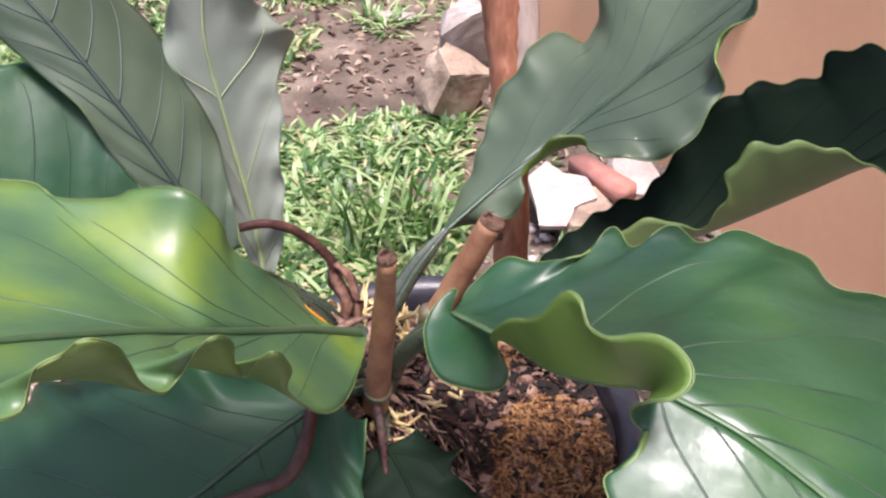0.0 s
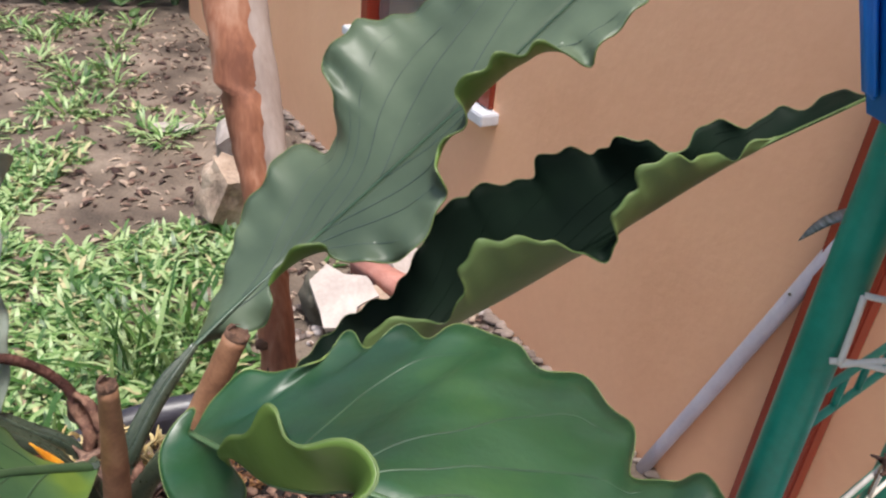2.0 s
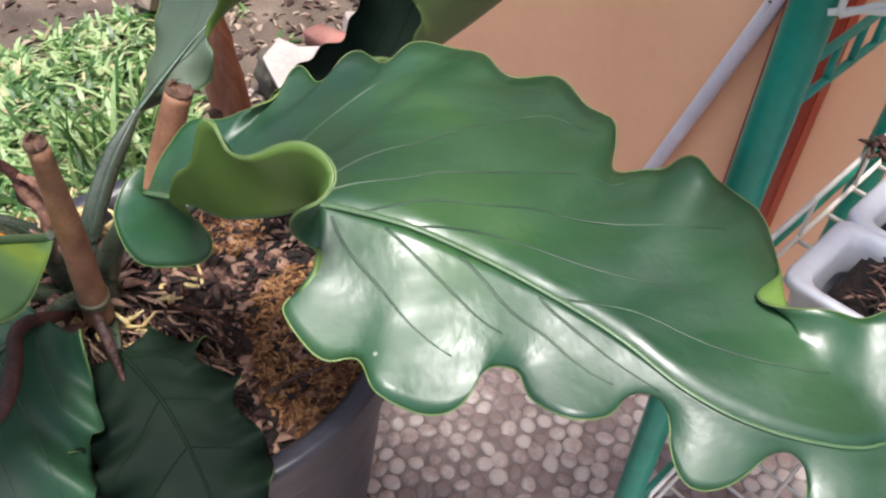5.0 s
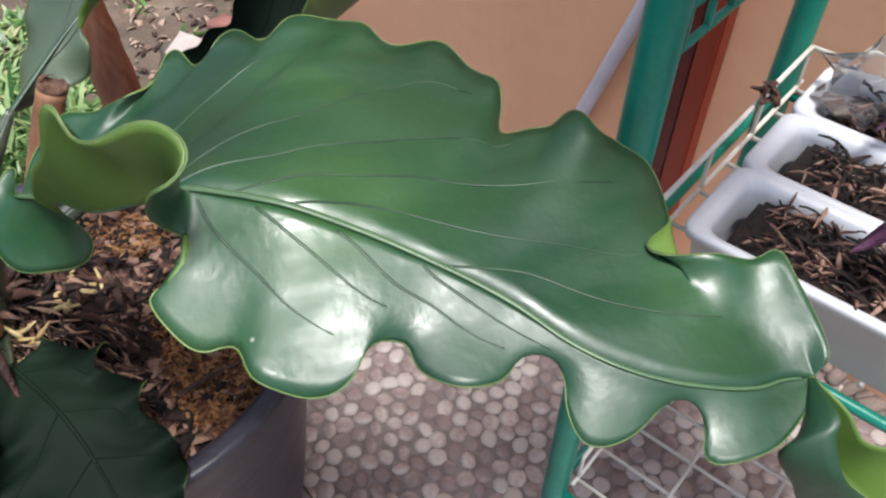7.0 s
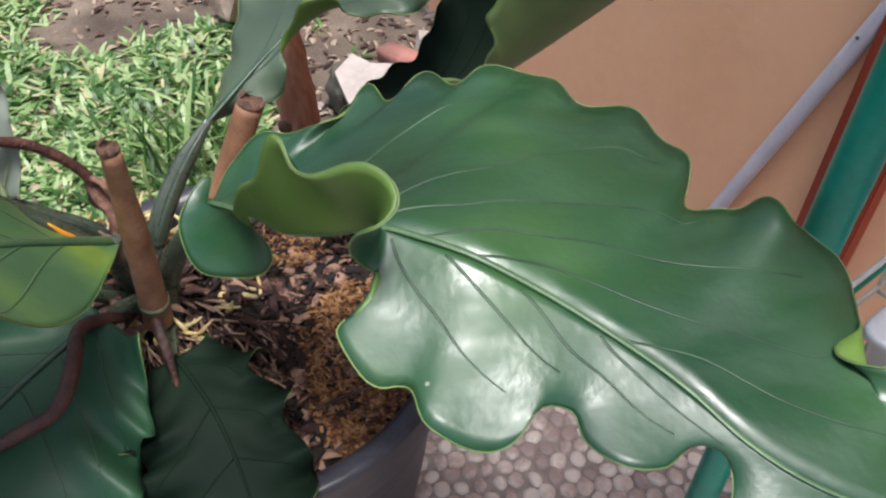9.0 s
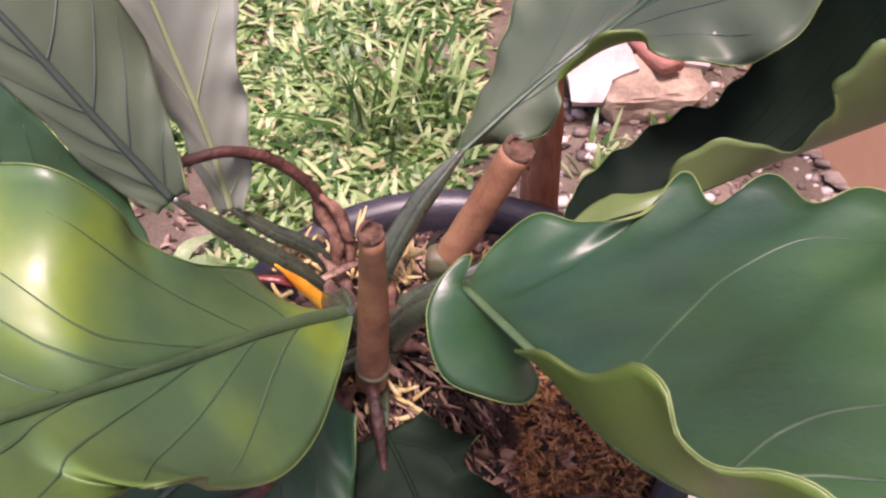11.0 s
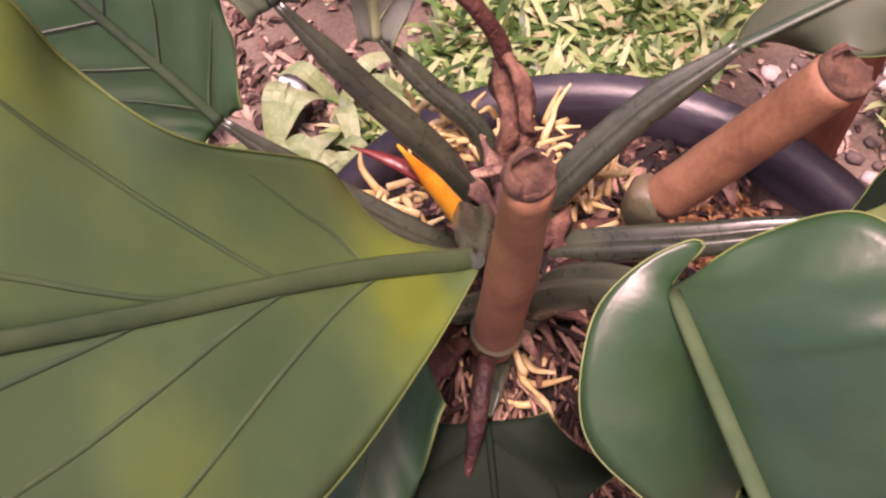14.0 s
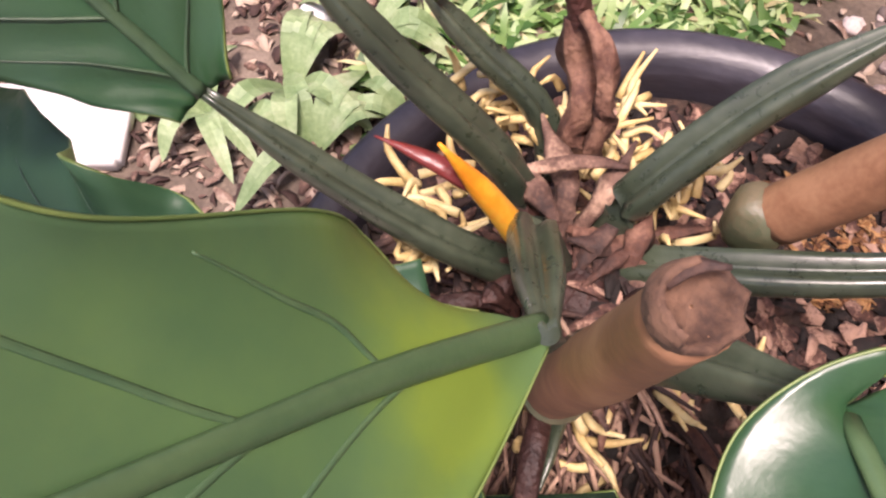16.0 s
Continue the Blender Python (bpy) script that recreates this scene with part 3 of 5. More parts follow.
# ---- pot, soil ----
PC, PR, PZ = V((0.322, 0.890, 0)), 0.218, 0.408
pot = thing("plant_pot", (PC.x, PC.y, 0), "large round black plastic flower pot on the terrace", "plant pot")
bm = bmesh.new()
lathe(bm, [(0.0005, 0.02), (0.13, 0.02), (0.145, 0.0), (0.155, 0.002), (0.172, 0.10), (0.186, 0.21), (0.197, 0.31), (0.203, 0.352), (0.2045, 0.356), (0.192, 0.352), (0.186, 0.30), (0.176, 0.2), (0.16, 0.06), (0.0005, 0.05)], 72)
part("body", bm, POT, pot)
bm = bmesh.new()
lathe(bm, [(0.2052, 0.352), (0.211, 0.350), (0.2135, 0.356), (0.2165, 0.396), (0.2185, 0.404), (0.2175, 0.409), (0.213, 0.4105), (0.203, 0.408), (0.195, 0.402), (0.193, 0.394), (0.1935, 0.353)], 96)
part("rim", bm, POT, pot, "thick rolled rim")


def soil_z(x, y):
    r = math.hypot(x - 0.27, y - 0.87)
    return 0.372 + 0.105 * math.exp(-(r / 0.095) ** 2) + 0.008 * noise.noise(V((x * 30, y * 30, 0))) + 0.004 * noise.noise(V((x * 90, y * 90, 5)))


bm = bmesh.new()
rings = []
for i in range(27):
    r = 0.1925 * i / 26
    rings.append([bm.verts.new((r * math.cos(2 * math.pi * j / 72), r * math.sin(2 * math.pi * j / 72), soil_z(PC.x + r * math.cos(2 * math.pi * j / 72), PC.y + r * math.sin(2 * math.pi * j / 72)))) for j in range(72)] if i else [bm.verts.new((0, 0, soil_z(PC.x, PC.y)))])
for j in range(72):
    bm.faces.new((rings[0][0], rings[1][j], rings[1][(j + 1) % 72]))
for a, b in zip(rings[1:], rings[2:]):
    for j in range(72):
        bm.faces.new((a[j], b[j], b[(j + 1) % 72], a[(j + 1) % 72]))
soil = tagged(part("potting_soil", bm, SOIL), "dark mounded potting mix in the pot", "soil", kind="stuff")
soil.location = (PC.x, PC.y, 0)


def flake(bm, at, length, width, yaw, pitch, curve=0.15, thick=0.0012):
    """A small bent chip with thickness."""
    m = Matrix.Translation(at) @ Matrix.Rotation(yaw, 4, "Z") @ Matrix.Rotation(pitch, 4, "Y") @ Matrix.Rotation(rng.uniform(-0.5, 0.5), 4, "X")
    top, bot = [], []
    for i in range(4):
        x = (i / 3 - 0.5) * length
        w = width * (0.45, 1.0, 0.85, 0.3)[i] * 0.5
        z = -curve * length * (2 * (i / 3 - 0.5)) ** 2
        top.append([bm.verts.new(m @ V((x, s * w, z + thick))) for s in (-1, 1)])
        bot.append([bm.verts.new(m @ V((x, s * w, z))) for s in (-1, 1)])
    for i in range(3):
        bm.faces.new((top[i][0], top[i + 1][0], top[i + 1][1], top[i][1]))
        bm.faces.new((bot[i][1], bot[i + 1][1], bot[i + 1][0], bot[i][0]))
        bm.faces.new((bot[i][0], bot[i + 1][0], top[i + 1][0], top[i][0]))
        bm.faces.new((top[i][1], top[i + 1][1], bot[i + 1][1], bot[i][1]))
    for i in (0, 3):
        bm.faces.new((top[i][0], top[i][1], bot[i][1], bot[i][0]))


def pot_spot(rmax=0.185):
    while True:
        x, y = rng.uniform(-rmax, rmax), rng.uniform(-rmax, rmax)
        if x * x + y * y < rmax * rmax:
            return PC.x + x, PC.y + y


bm = bmesh.new()
for i in range(2600):
    x, y = pot_spot()
    if math.hypot((x - 0.45) / 0.07, (y - 0.83) / 0.11) < 1 and rng.random() < 0.5:
        continue
    L = rng.uniform(0.006, 0.024) if i % 9 else rng.uniform(0.02, 0.034)
    flake(bm, (x, y, soil_z(x, y) + rng.uniform(0.0, 0.007)), L, L * rng.uniform(0.25, 0.6), rng.uniform(0, 6.3), rng.uniform(-0.5, 0.5))
tagged(part("wood_chips", bm, CHIP), "brown wood chips and husks covering the potting soil", "mulch", kind="stuff")
bm = bmesh.new()
for i in range(5200):
    a, r = rng.uniform(0, 6.3), math.sqrt(rng.random())
    x, y = 0.448 + 0.066 * r * math.cos(a), 0.838 + 0.115 * r * math.sin(a)
    if i % 7 == 0:
        x, y = 0.36 + 0.05 * r * math.cos(a), 1.01 + 0.04 * r * math.sin(a)
    if math.hypot(x - PC.x, y - PC.y) > 0.186:
        continue
    L = rng.uniform(0.006, 0.016)
    flake(bm, (x, y, soil_z(x, y) + rng.uniform(0.0, 0.009)), L, rng.uniform(0.0014, 0.0040), rng.uniform(0, 6.3), rng.uniform(-0.6, 0.6), 0.25, 0.0008)
tagged(part("coir_fibre", bm, COIR), "orange-brown coconut coir fibre heaped beside the rim", "coir", kind="stuff")

# ---- the plant ----
plant = thing("anthurium", (0.276, 0.870, 0.46), "large bird's-nest anthurium with broad wavy green leaves, rooted in the pot", "potted plant")
PO = plant.location

# broad, nearly level leaf beside the wall: its near half folds up at the base, then opens in scallops
rib_r = [(0.338, 0.818, 0.612), (0.362, 0.770, 0.645), (0.388, 0.722, 0.675), (0.407, 0.679, 0.700), (0.433, 0.644, 0.728), (0.456, 0.635, 0.738), (0.478, 0.623, 0.738), (0.500, 0.610, 0.736), (0.532, 0.592, 0.724), (0.559, 0.572, 0.714), (0.585, 0.549, 0.704), (0.610, 0.516, 0.695), (0.640, 0.494, 0.688), (0.676, 0.482, 0.680), (0.700, 0.483, 0.674), (0.716, 0.480, 0.673)]
far_r = [(0.342, 0.824, 0.612), (0.366, 0.846, 0.640), (0.404, 0.843, 0.655), (0.429, 0.833, 0.662), (0.463, 0.871, 0.668), (0.478, 0.845, 0.675), (0.508, 0.858, 0.685), (0.525, 0.836, 0.690), (0.545, 0.836, 0.698), (0.570, 0.823, 0.705), (0.586, 0.797, 0.708), (0.596, 0.775, 0.708), (0.624, 0.757, 0.710), (0.643, 0.715, 0.708), (0.642, 0.692, 0.705), (0.634, 0.669, 0.700), (0.655, 0.658, 0.708), (0.667, 0.652, 0.722), (0.672, 0.633, 0.718), (0.688, 0.634, 0.710), (0.697, 0.616, 0.700), (0.699, 0.594, 0.695), (0.687, 0.575, 0.695), (0.668, 0.563, 0.700), (0.681, 0.547, 0.702), (0.712, 0.538, 0.700), (0.727, 0.537, 0.702), (0.727, 0.521, 0.695), (0.728, 0.500, 0.688), (0.724, 0.484, 0.682), (0.716, 0.480, 0.673)]
fold_r = [(0.338, 0.818, 0.614), (0.342, 0.831, 0.628), (0.326, 0.817, 0.622), (0.319, 0.793, 0.612), (0.331, 0.762, 0.602), (0.360, 0.747, 0.598), (0.379, 0.743, 0.608), (0.387, 0.749, 0.622), (0.377, 0.751, 0.642), (0.371, 0.734, 0.672), (0.380, 0.711, 0.705), (0.399, 0.674, 0.750), (0.409, 0.660, 0.776), (0.415, 0.648, 0.784), (0.417, 0.640, 0.778), (0.427, 0.628, 0.780), (0.442, 0.625, 0.784), (0.454, 0.619, 0.786), (0.462, 0.608, 0.786), (0.463, 0.599, 0.784), (0.455, 0.592, 0.780), (0.446, 0.594, 0.774)]
near_r = [(0.441, 0.606, 0.750), (0.446, 0.613, 0.735), (0.454, 0.611, 0.728), (0.448, 0.598, 0.722), (0.432, 0.592, 0.716), (0.436, 0.577, 0.712), (0.447, 0.565, 0.708), (0.462, 0.564, 0.706), (0.465, 0.544, 0.704), (0.477, 0.535, 0.702), (0.492, 0.530, 0.700), (0.505, 0.533, 0.699), (0.518, 0.547, 0.700), (0.535, 0.545, 0.699), (0.536, 0.532, 0.696), (0.550, 0.517, 0.693), (0.570, 0.517, 0.691), (0.583, 0.526, 0.692), (0.596, 0.523, 0.690), (0.598, 0.512, 0.685), (0.594, 0.499, 0.680), (0.596, 0.482, 0.678), (0.615, 0.479, 0.676), (0.639, 0.488, 0.678), (0.653, 0.488, 0.678), (0.652, 0.474, 0.674), (0.644, 0.461, 0.670), (0.655, 0.455, 0.670), (0.679, 0.456, 0.670), (0.699, 0.465, 0.672), (0.711, 0.474, 0.673), (0.716, 0.480, 0.673)]
# side veins: place along the margin, share of the way out to it
veins_far = [[(0.375, 0.05), (0.355, 0.33), (0.342, 0.53), (0.350, 0.74), (0.395, 0.86)], [(0.405, 0.04), (0.41, 0.22), (0.435, 0.41), (0.46, 0.60), (0.505, 0.79), (0.57, 0.9)], [(0.411, 0.03), (0.42, 0.10), (0.44, 0.20), (0.47, 0.33), (0.59, 0.72), (0.62, 0.86)],
             [(0.435, 0.01), (0.445, 0.07), (0.467, 0.16), (0.525, 0.30), (0.675, 0.61), (0.725, 0.79)], [(0.46, 0.01), (0.475, 0.06), (0.505, 0.11), (0.60, 0.20), (0.68, 0.28), (0.74, 0.47), (0.765, 0.60)], [(0.61, 0.01), (0.67, 0.10), (0.715, 0.18), (0.77, 0.30), (0.845, 0.44)]]
veins_near = [[(0.545, 0.12), (0.558, 0.19), (0.60, 0.41), (0.63, 0.57), (0.655, 0.67)], [(0.60, 0.06), (0.612, 0.12), (0.635, 0.25), (0.657, 0.38), (0.68, 0.50)], [(0.64, 0.05), (0.653, 0.12), (0.685, 0.32), (0.725, 0.47), (0.755, 0.57)], [(0.69, 0.06), (0.702, 0.13), (0.735, 0.24), (0.785, 0.42)]]
broad = build_blade(plant, Blade(rib_r, (0.18, -0.10, 1.0), far_r, fold_r + near_r, ruffle=0.003, waves=15, calm_l=150, calm_r=30, sag=0.42, grip=4.0), LEAF, LEAF_UNDER, "broad level leaf, folded at its base, with a pale scalloped margin",
            [(0.278, 0.845, 0.470), (0.285, 0.838, 0.515), (0.304, 0.830, 0.560), (0.339, 0.819, 0.611)], 0.0105, veins_l=veins_far, veins_r=veins_near)

# its drooping tip: the near margin rolls up and shows the underside
tip_far = [(0.715, 0.481, 0.674), (0.726, 0.463, 0.664), (0.732, 0.451, 0.652), (0.756, 0.443, 0.640), (0.778, 0.425, 0.622), (0.765, 0.406, 0.600)]
tip_rib = [(0.714, 0.481, 0.673), (0.721, 0.468, 0.650), (0.724, 0.457, 0.632), (0.736, 0.442, 0.616), (0.751, 0.423, 0.602), (0.766, 0.406, 0.599)]
tip_roll = [(0.711, 0.480, 0.674), (0.676, 0.459, 0.668), (0.656, 0.463, 0.662), (0.660, 0.457, 0.650), (0.669, 0.448, 0.630), (0.763, 0.405, 0.600)]
tip_edge = [(0.713, 0.478, 0.677), (0.705, 0.455, 0.684), (0.699, 0.446, 0.678), (0.701, 0.435, 0.664), (0.717, 0.427, 0.646), (0.763, 0.405, 0.602)]
bm = bmesh.new()
grid = []
for f, r, c, e in zip(*(spline(pts, 40) for pts in (tip_far, tip_rib, tip_roll, tip_edge))):
    row = [f.lerp(r, k / 8) for k in range(8)] + [r * (1 - k / 14) ** 2 + c * 2 * (k / 14) * (1 - k / 14) + e * (k / 14) ** 2 for k in range(15)]
    grid.append([bm.verts.new(p - PO) for p in row])
for a, b in zip(grid, grid[1:]):
    for j in range(len(a) - 1):
        bm.faces.new((a[j], b[j], b[j + 1], a[j + 1]))
bm.normal_update()
tip = part("leaf_tip", bm, [LEAF, LEAF_UNDER, LEAF_EDGE], broad, "drooping leaf tip rolled over to its bright underside")
so = tip.modifiers.new("thickness", "SOLIDIFY")
so.thickness, so.offset, so.material_offset, so.material_offset_rim = 0.0013, -1.0, 1, 2

# rising leaf in front of the post
rib_c = [(0.318, 0.972, 0.578), (0.378, 1.022, 0.617), (0.444, 1.061, 0.660), (0.579, 1.086, 0.789), (0.690, 1.100, 0.905), (0.770, 1.110, 0.985)]
left_c = [(0.318, 0.972, 0.578), (0.318, 1.010, 0.558), (0.322, 1.026, 0.568), (0.339, 1.061, 0.598), (0.346, 1.084, 0.619), (0.354, 1.117, 0.636), (0.355, 1.134, 0.641), (0.371, 1.147, 0.663), (0.384, 1.150, 0.682), (0.398, 1.177, 0.698), (0.427, 1.185, 0.703), (0.450, 1.160, 0.703), (0.458, 1.170, 0.719), (0.459, 1.170, 0.747), (0.452, 1.170, 0.779), (0.442, 1.200, 0.799), (0.457, 1.200, 0.818), (0.481, 1.220, 0.838), (0.510, 1.220, 0.843), (0.555, 1.230, 0.856), (0.596, 1.234, 0.898), (0.643, 1.219, 0.916), (0.672, 1.191, 0.949), (0.714, 1.170, 0.956), (0.741, 1.134, 0.981), (0.770, 1.110, 0.985)]
right_c = [(0.318, 0.972, 0.578), (0.333, 1.002, 0.565), (0.365, 0.988, 0.582), (0.386, 1.000, 0.585), (0.395, 1.000, 0.612), (0.391, 1.020, 0.624), (0.414, 1.005, 0.670), (0.436, 1.005, 0.680), (0.448, 1.005, 0.673), (0.454, 1.005, 0.661), (0.483, 0.990, 0.666), (0.508, 0.990, 0.666), (0.531, 0.980, 0.687), (0.557, 1.000, 0.730), (0.554, 1.000, 0.748), (0.548, 1.010, 0.759), (0.551, 1.030, 0.770), (0.574, 1.030, 0.793), (0.575, 1.030, 0.808), (0.563, 1.030, 0.823), (0.563, 1.030, 0.834), (0.586, 1.025, 0.852), (0.595, 1.025, 0.865), (0.621, 1.025, 0.867), (0.633, 1.025, 0.878), (0.649, 1.025, 0.876), (0.683, 1.020, 0.859), (0.690, 1.020, 0.876), (0.728, 1.034, 0.913), (0.752, 1.059, 0.932), (0.760, 1.081, 0.969), (0.770, 1.110, 0.985)]
build_blade(plant, Blade(rib_c, (-0.56, -0.36, 0.75), left_c, right_c, 0.003, 21, 0.4), LEAF_GREY, LEAF_UNDER, "upright grey-green leaf rising towards the wall",
            [(0.258, 0.905, 0.465), (0.266, 0.912, 0.505), (0.290, 0.944, 0.545), (0.322, 0.975, 0.581)], 0.0095, vein_mat=VEIN_SOFT, rib_mat=VEIN)

# folded leaf reaching along the wall; shade and light are put into its two colours
rib_d = [(0.400, 0.940, 0.530), (0.484, 0.975, 0.540), (0.556, 1.000, 0.566), (0.643, 1.020, 0.607), (0.752, 1.023, 0.685), (0.853, 1.012, 0.772), (0.948, 0.977, 0.855)]
far_d = [(0.400, 0.940, 0.530), (0.421, 1.008, 0.529), (0.463, 1.023, 0.570), (0.495, 1.045, 0.580), (0.518, 1.045, 0.591), (0.531, 1.045, 0.618), (0.543, 1.045, 0.644), (0.555, 1.060, 0.667), (0.569, 1.060, 0.693), (0.592, 1.060, 0.702), (0.596, 1.060, 0.714), (0.626, 1.070, 0.714), (0.661, 1.070, 0.721), (0.666, 1.070, 0.745), (0.702, 1.070, 0.756), (0.727, 1.070, 0.751), (0.736, 1.045, 0.778), (0.761, 1.034, 0.782), (0.782, 1.036, 0.774), (0.795, 1.022, 0.772), (0.816, 1.035, 0.794), (0.836, 1.041, 0.804), (0.851, 1.026, 0.804), (0.868, 1.027, 0.803), (0.891, 1.030, 0.823), (0.912, 1.028, 0.822), (0.926, 1.025, 0.829), (0.950, 1.032, 0.843), (0.948, 0.977, 0.855)]
near_d = [(0.400, 0.940, 0.530), (0.443, 0.988, 0.535), (0.484, 0.988, 0.543), (0.486, 0.988, 0.570), (0.507, 0.988, 0.597), (0.535, 0.988, 0.601), (0.564, 0.988, 0.593), (0.578, 0.988, 0.612), (0.584, 0.988, 0.638), (0.577, 0.988, 0.657), (0.592, 0.988, 0.689), (0.614, 0.988, 0.693), (0.643, 0.988, 0.695), (0.676, 0.988, 0.688), (0.704, 0.988, 0.676), (0.728, 0.985, 0.670), (0.733, 0.985, 0.694), (0.722, 0.985, 0.727), (0.745, 0.992, 0.746), (0.740, 0.992, 0.764), (0.755, 0.992, 0.778), (0.780, 0.994, 0.785), (0.797, 0.994, 0.779), (0.823, 1.008, 0.783), (0.846, 1.004, 0.775), (0.859, 1.006, 0.796), (0.880, 1.007, 0.799), (0.906, 1.017, 0.803), (0.916, 1.012, 0.816), (0.942, 1.021, 0.828), (0.948, 0.977, 0.855)]
build_blade(plant, Blade(rib_d, (-0.28, 0.10, 0.95), far_d, near_d, 0.003, 24, 1.0, 0.3), LEAF_SHADED, LEAF_LIT, "leaf folded along its midrib with a ragged margin, its upper side coloured as shaded",
            [(0.262, 0.892, 0.462), (0.300, 0.898, 0.490), (0.350, 0.915, 0.512), (0.405, 0.942, 0.532)], 0.0095, 0.0018, LEAF_SHADED, LEAF_SHADED)

# near leaf on the garden side, its lower margin thrown into curls
rib_l = [(0.268, 0.806, 0.592), (0.249, 0.765, 0.632), (0.238, 0.735, 0.660), (0.225, 0.700, 0.690), (0.205, 0.650, 0.735), (0.187, 0.605, 0.775), (0.150, 0.535, 0.825), (0.115, 0.450, 0.858)]
low_l = [(0.271, 0.807, 0.592), (0.276, 0.756, 0.611), (0.277, 0.700, 0.632), (0.272, 0.660, 0.664), (0.262, 0.632, 0.713), (0.268, 0.625, 0.738), (0.268, 0.609, 0.768), (0.259, 0.609, 0.762), (0.243, 0.621, 0.734), (0.249, 0.600, 0.768), (0.258, 0.583, 0.798), (0.257, 0.570, 0.815), (0.248, 0.569, 0.806), (0.235, 0.577, 0.783), (0.230, 0.566, 0.781), (0.228, 0.556, 0.797), (0.235, 0.541, 0.827), (0.246, 0.521, 0.856), (0.244, 0.510, 0.870), (0.234, 0.511, 0.861), (0.226, 0.507, 0.858), (0.219, 0.507, 0.845), (0.217, 0.498, 0.843), (0.190, 0.475, 0.858), (0.115, 0.450, 0.858)]
up_l = [(0.258, 0.800, 0.600), (0.240, 0.790, 0.610), (0.225, 0.789, 0.630), (0.223, 0.779, 0.658), (0.214, 0.745, 0.702), (0.198, 0.737, 0.727), (0.196, 0.733, 0.751), (0.180, 0.727, 0.777), (0.148, 0.728, 0.774), (0.135, 0.724, 0.769), (0.097, 0.724, 0.766), (0.070, 0.735, 0.769), (0.008, 0.697, 0.782), (-0.032, 0.606, 0.776), (0.115, 0.450, 0.858)]
build_blade(plant, Blade(rib_l, (0.75, 0.28, 0.58), low_l, up_l, 0.0, 9, 0.0, 0.05), LEAF_SHEEN, LEAF_UNDER, "large bright green leaf with a deeply rippled pale margin",
            [(0.250, 0.872, 0.465), (0.240, 0.862, 0.520), (0.252, 0.835, 0.562), (0.270, 0.802, 0.598)], 0.0095, 0.0030, VEIN_NEAR, RIB_DARK, veins=4,
            veins_r=[[(0.08, 0.02), (0.10, 0.40), (0.125, 0.60), (0.15, 0.82)], [(0.14, 0.02), (0.18, 0.36), (0.215, 0.56), (0.25, 0.66), (0.305, 0.80)], [(0.19, 0.02), (0.225, 0.10), (0.255, 0.16), (0.30, 0.22), (0.34, 0.34), (0.375, 0.55), (0.40, 0.8)], [(0.265, 0.02), (0.305, 0.08), (0.36, 0.16), (0.40, 0.24), (0.435, 0.43), (0.45, 0.75)], [(0.44, 0.02), (0.465, 0.07), (0.49, 0.23), (0.497, 0.50), (0.52, 0.72)], [(0.53, 0.02), (0.547, 0.07), (0.567, 0.17), (0.59, 0.30), (0.62, 0.5)]])

# low leaf under it
leaf_low = Leaf([(0.240, 0.800, 0.520), (0.195, 0.752, 0.515), (0.135, 0.680, 0.500), (0.070, 0.600, 0.480), (0.01, 0.53, 0.45)],
                (0.05, -0.25, 0.95), [0.045, 0.080, 0.098, 0.118, 0.124, 0.112, 0.105, 0.095, 0.06, 0.05, 0.01], [0.04, 0.045, 0.055, 0.085, 0.145, 0.20, 0.22, 0.20, 0.15, 0.08, 0.01],
                [0, -5, -8, -8, -5, 0], [0, 0, 0, -3, -5, 0], 0.015, 6.0, 0.2, scallop=2.2)
build_leaf(plant, leaf_low, LEAF_DEEP, LEAF_UNDER, "low dark green leaf hanging over the rim",
           [(0.268, 0.850, 0.468), (0.262, 0.830, 0.50), (0.241, 0.802, 0.519)], 0.008, 0.0028, VEIN)

# leaf over the front rim, its deep shade put into the base colour
leaf_f = Leaf([(0.288, 0.785, 0.478), (0.318, 0.738, 0.472), (0.340, 0.690, 0.452), (0.355, 0.640, 0.420), (0.362, 0.59, 0.380)],
              (0.1, -0.2, 1.0), [0.03, 0.060, 0.045, 0.066, 0.042, 0.066, 0.040, 0.055, 0.03, 0.01], [0.03, 0.06, 0.075, 0.07, 0.08, 0.07, 0.06, 0.05, 0.03, 0.01],
              [-5, -8, -10, -10, -8, 0], [-5, -8, -10, -10, -8, 0], 0.016, 5.5, 3.0, scallop=1.8)
build_leaf(plant, leaf_f, LEAF_SHADED, LEAF_SHADED, "small ruffled leaf drooping over the rim, coloured near-black for its shade",
           [(0.278, 0.845, 0.462), (0.280, 0.815, 0.476), (0.288, 0.787, 0.479)], 0.006, 0.0016, LEAF_SHADED, veins=4)

# upright leaves on the garden side
leaf_b1 = Leaf([(0.146, 0.925, 0.545), (0.138, 0.938, 0.610), (0.124, 0.948, 0.690), (0.112, 0.958, 0.775), (0.122, 0.965, 0.845)],
               (0.25, -0.90, 0.35), [0.008, 0.014, 0.018, 0.021, 0.017, 0.022, 0.048, 0.030, 0.026, 0.01], [0.010, 0.022, 0.030, 0.034, 0.045, 0.052, 0.078, 0.060, 0.036, 0.012],
               [10, 20, 25, 25, 20, 0], [5, 0, -10, -20, -20, -15], 0.008, 5.0, 0.9, scallop=1.6)
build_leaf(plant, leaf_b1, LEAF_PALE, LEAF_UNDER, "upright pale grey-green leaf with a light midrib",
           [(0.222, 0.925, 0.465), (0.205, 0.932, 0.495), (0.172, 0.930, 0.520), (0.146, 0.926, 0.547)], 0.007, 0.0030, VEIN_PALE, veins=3)
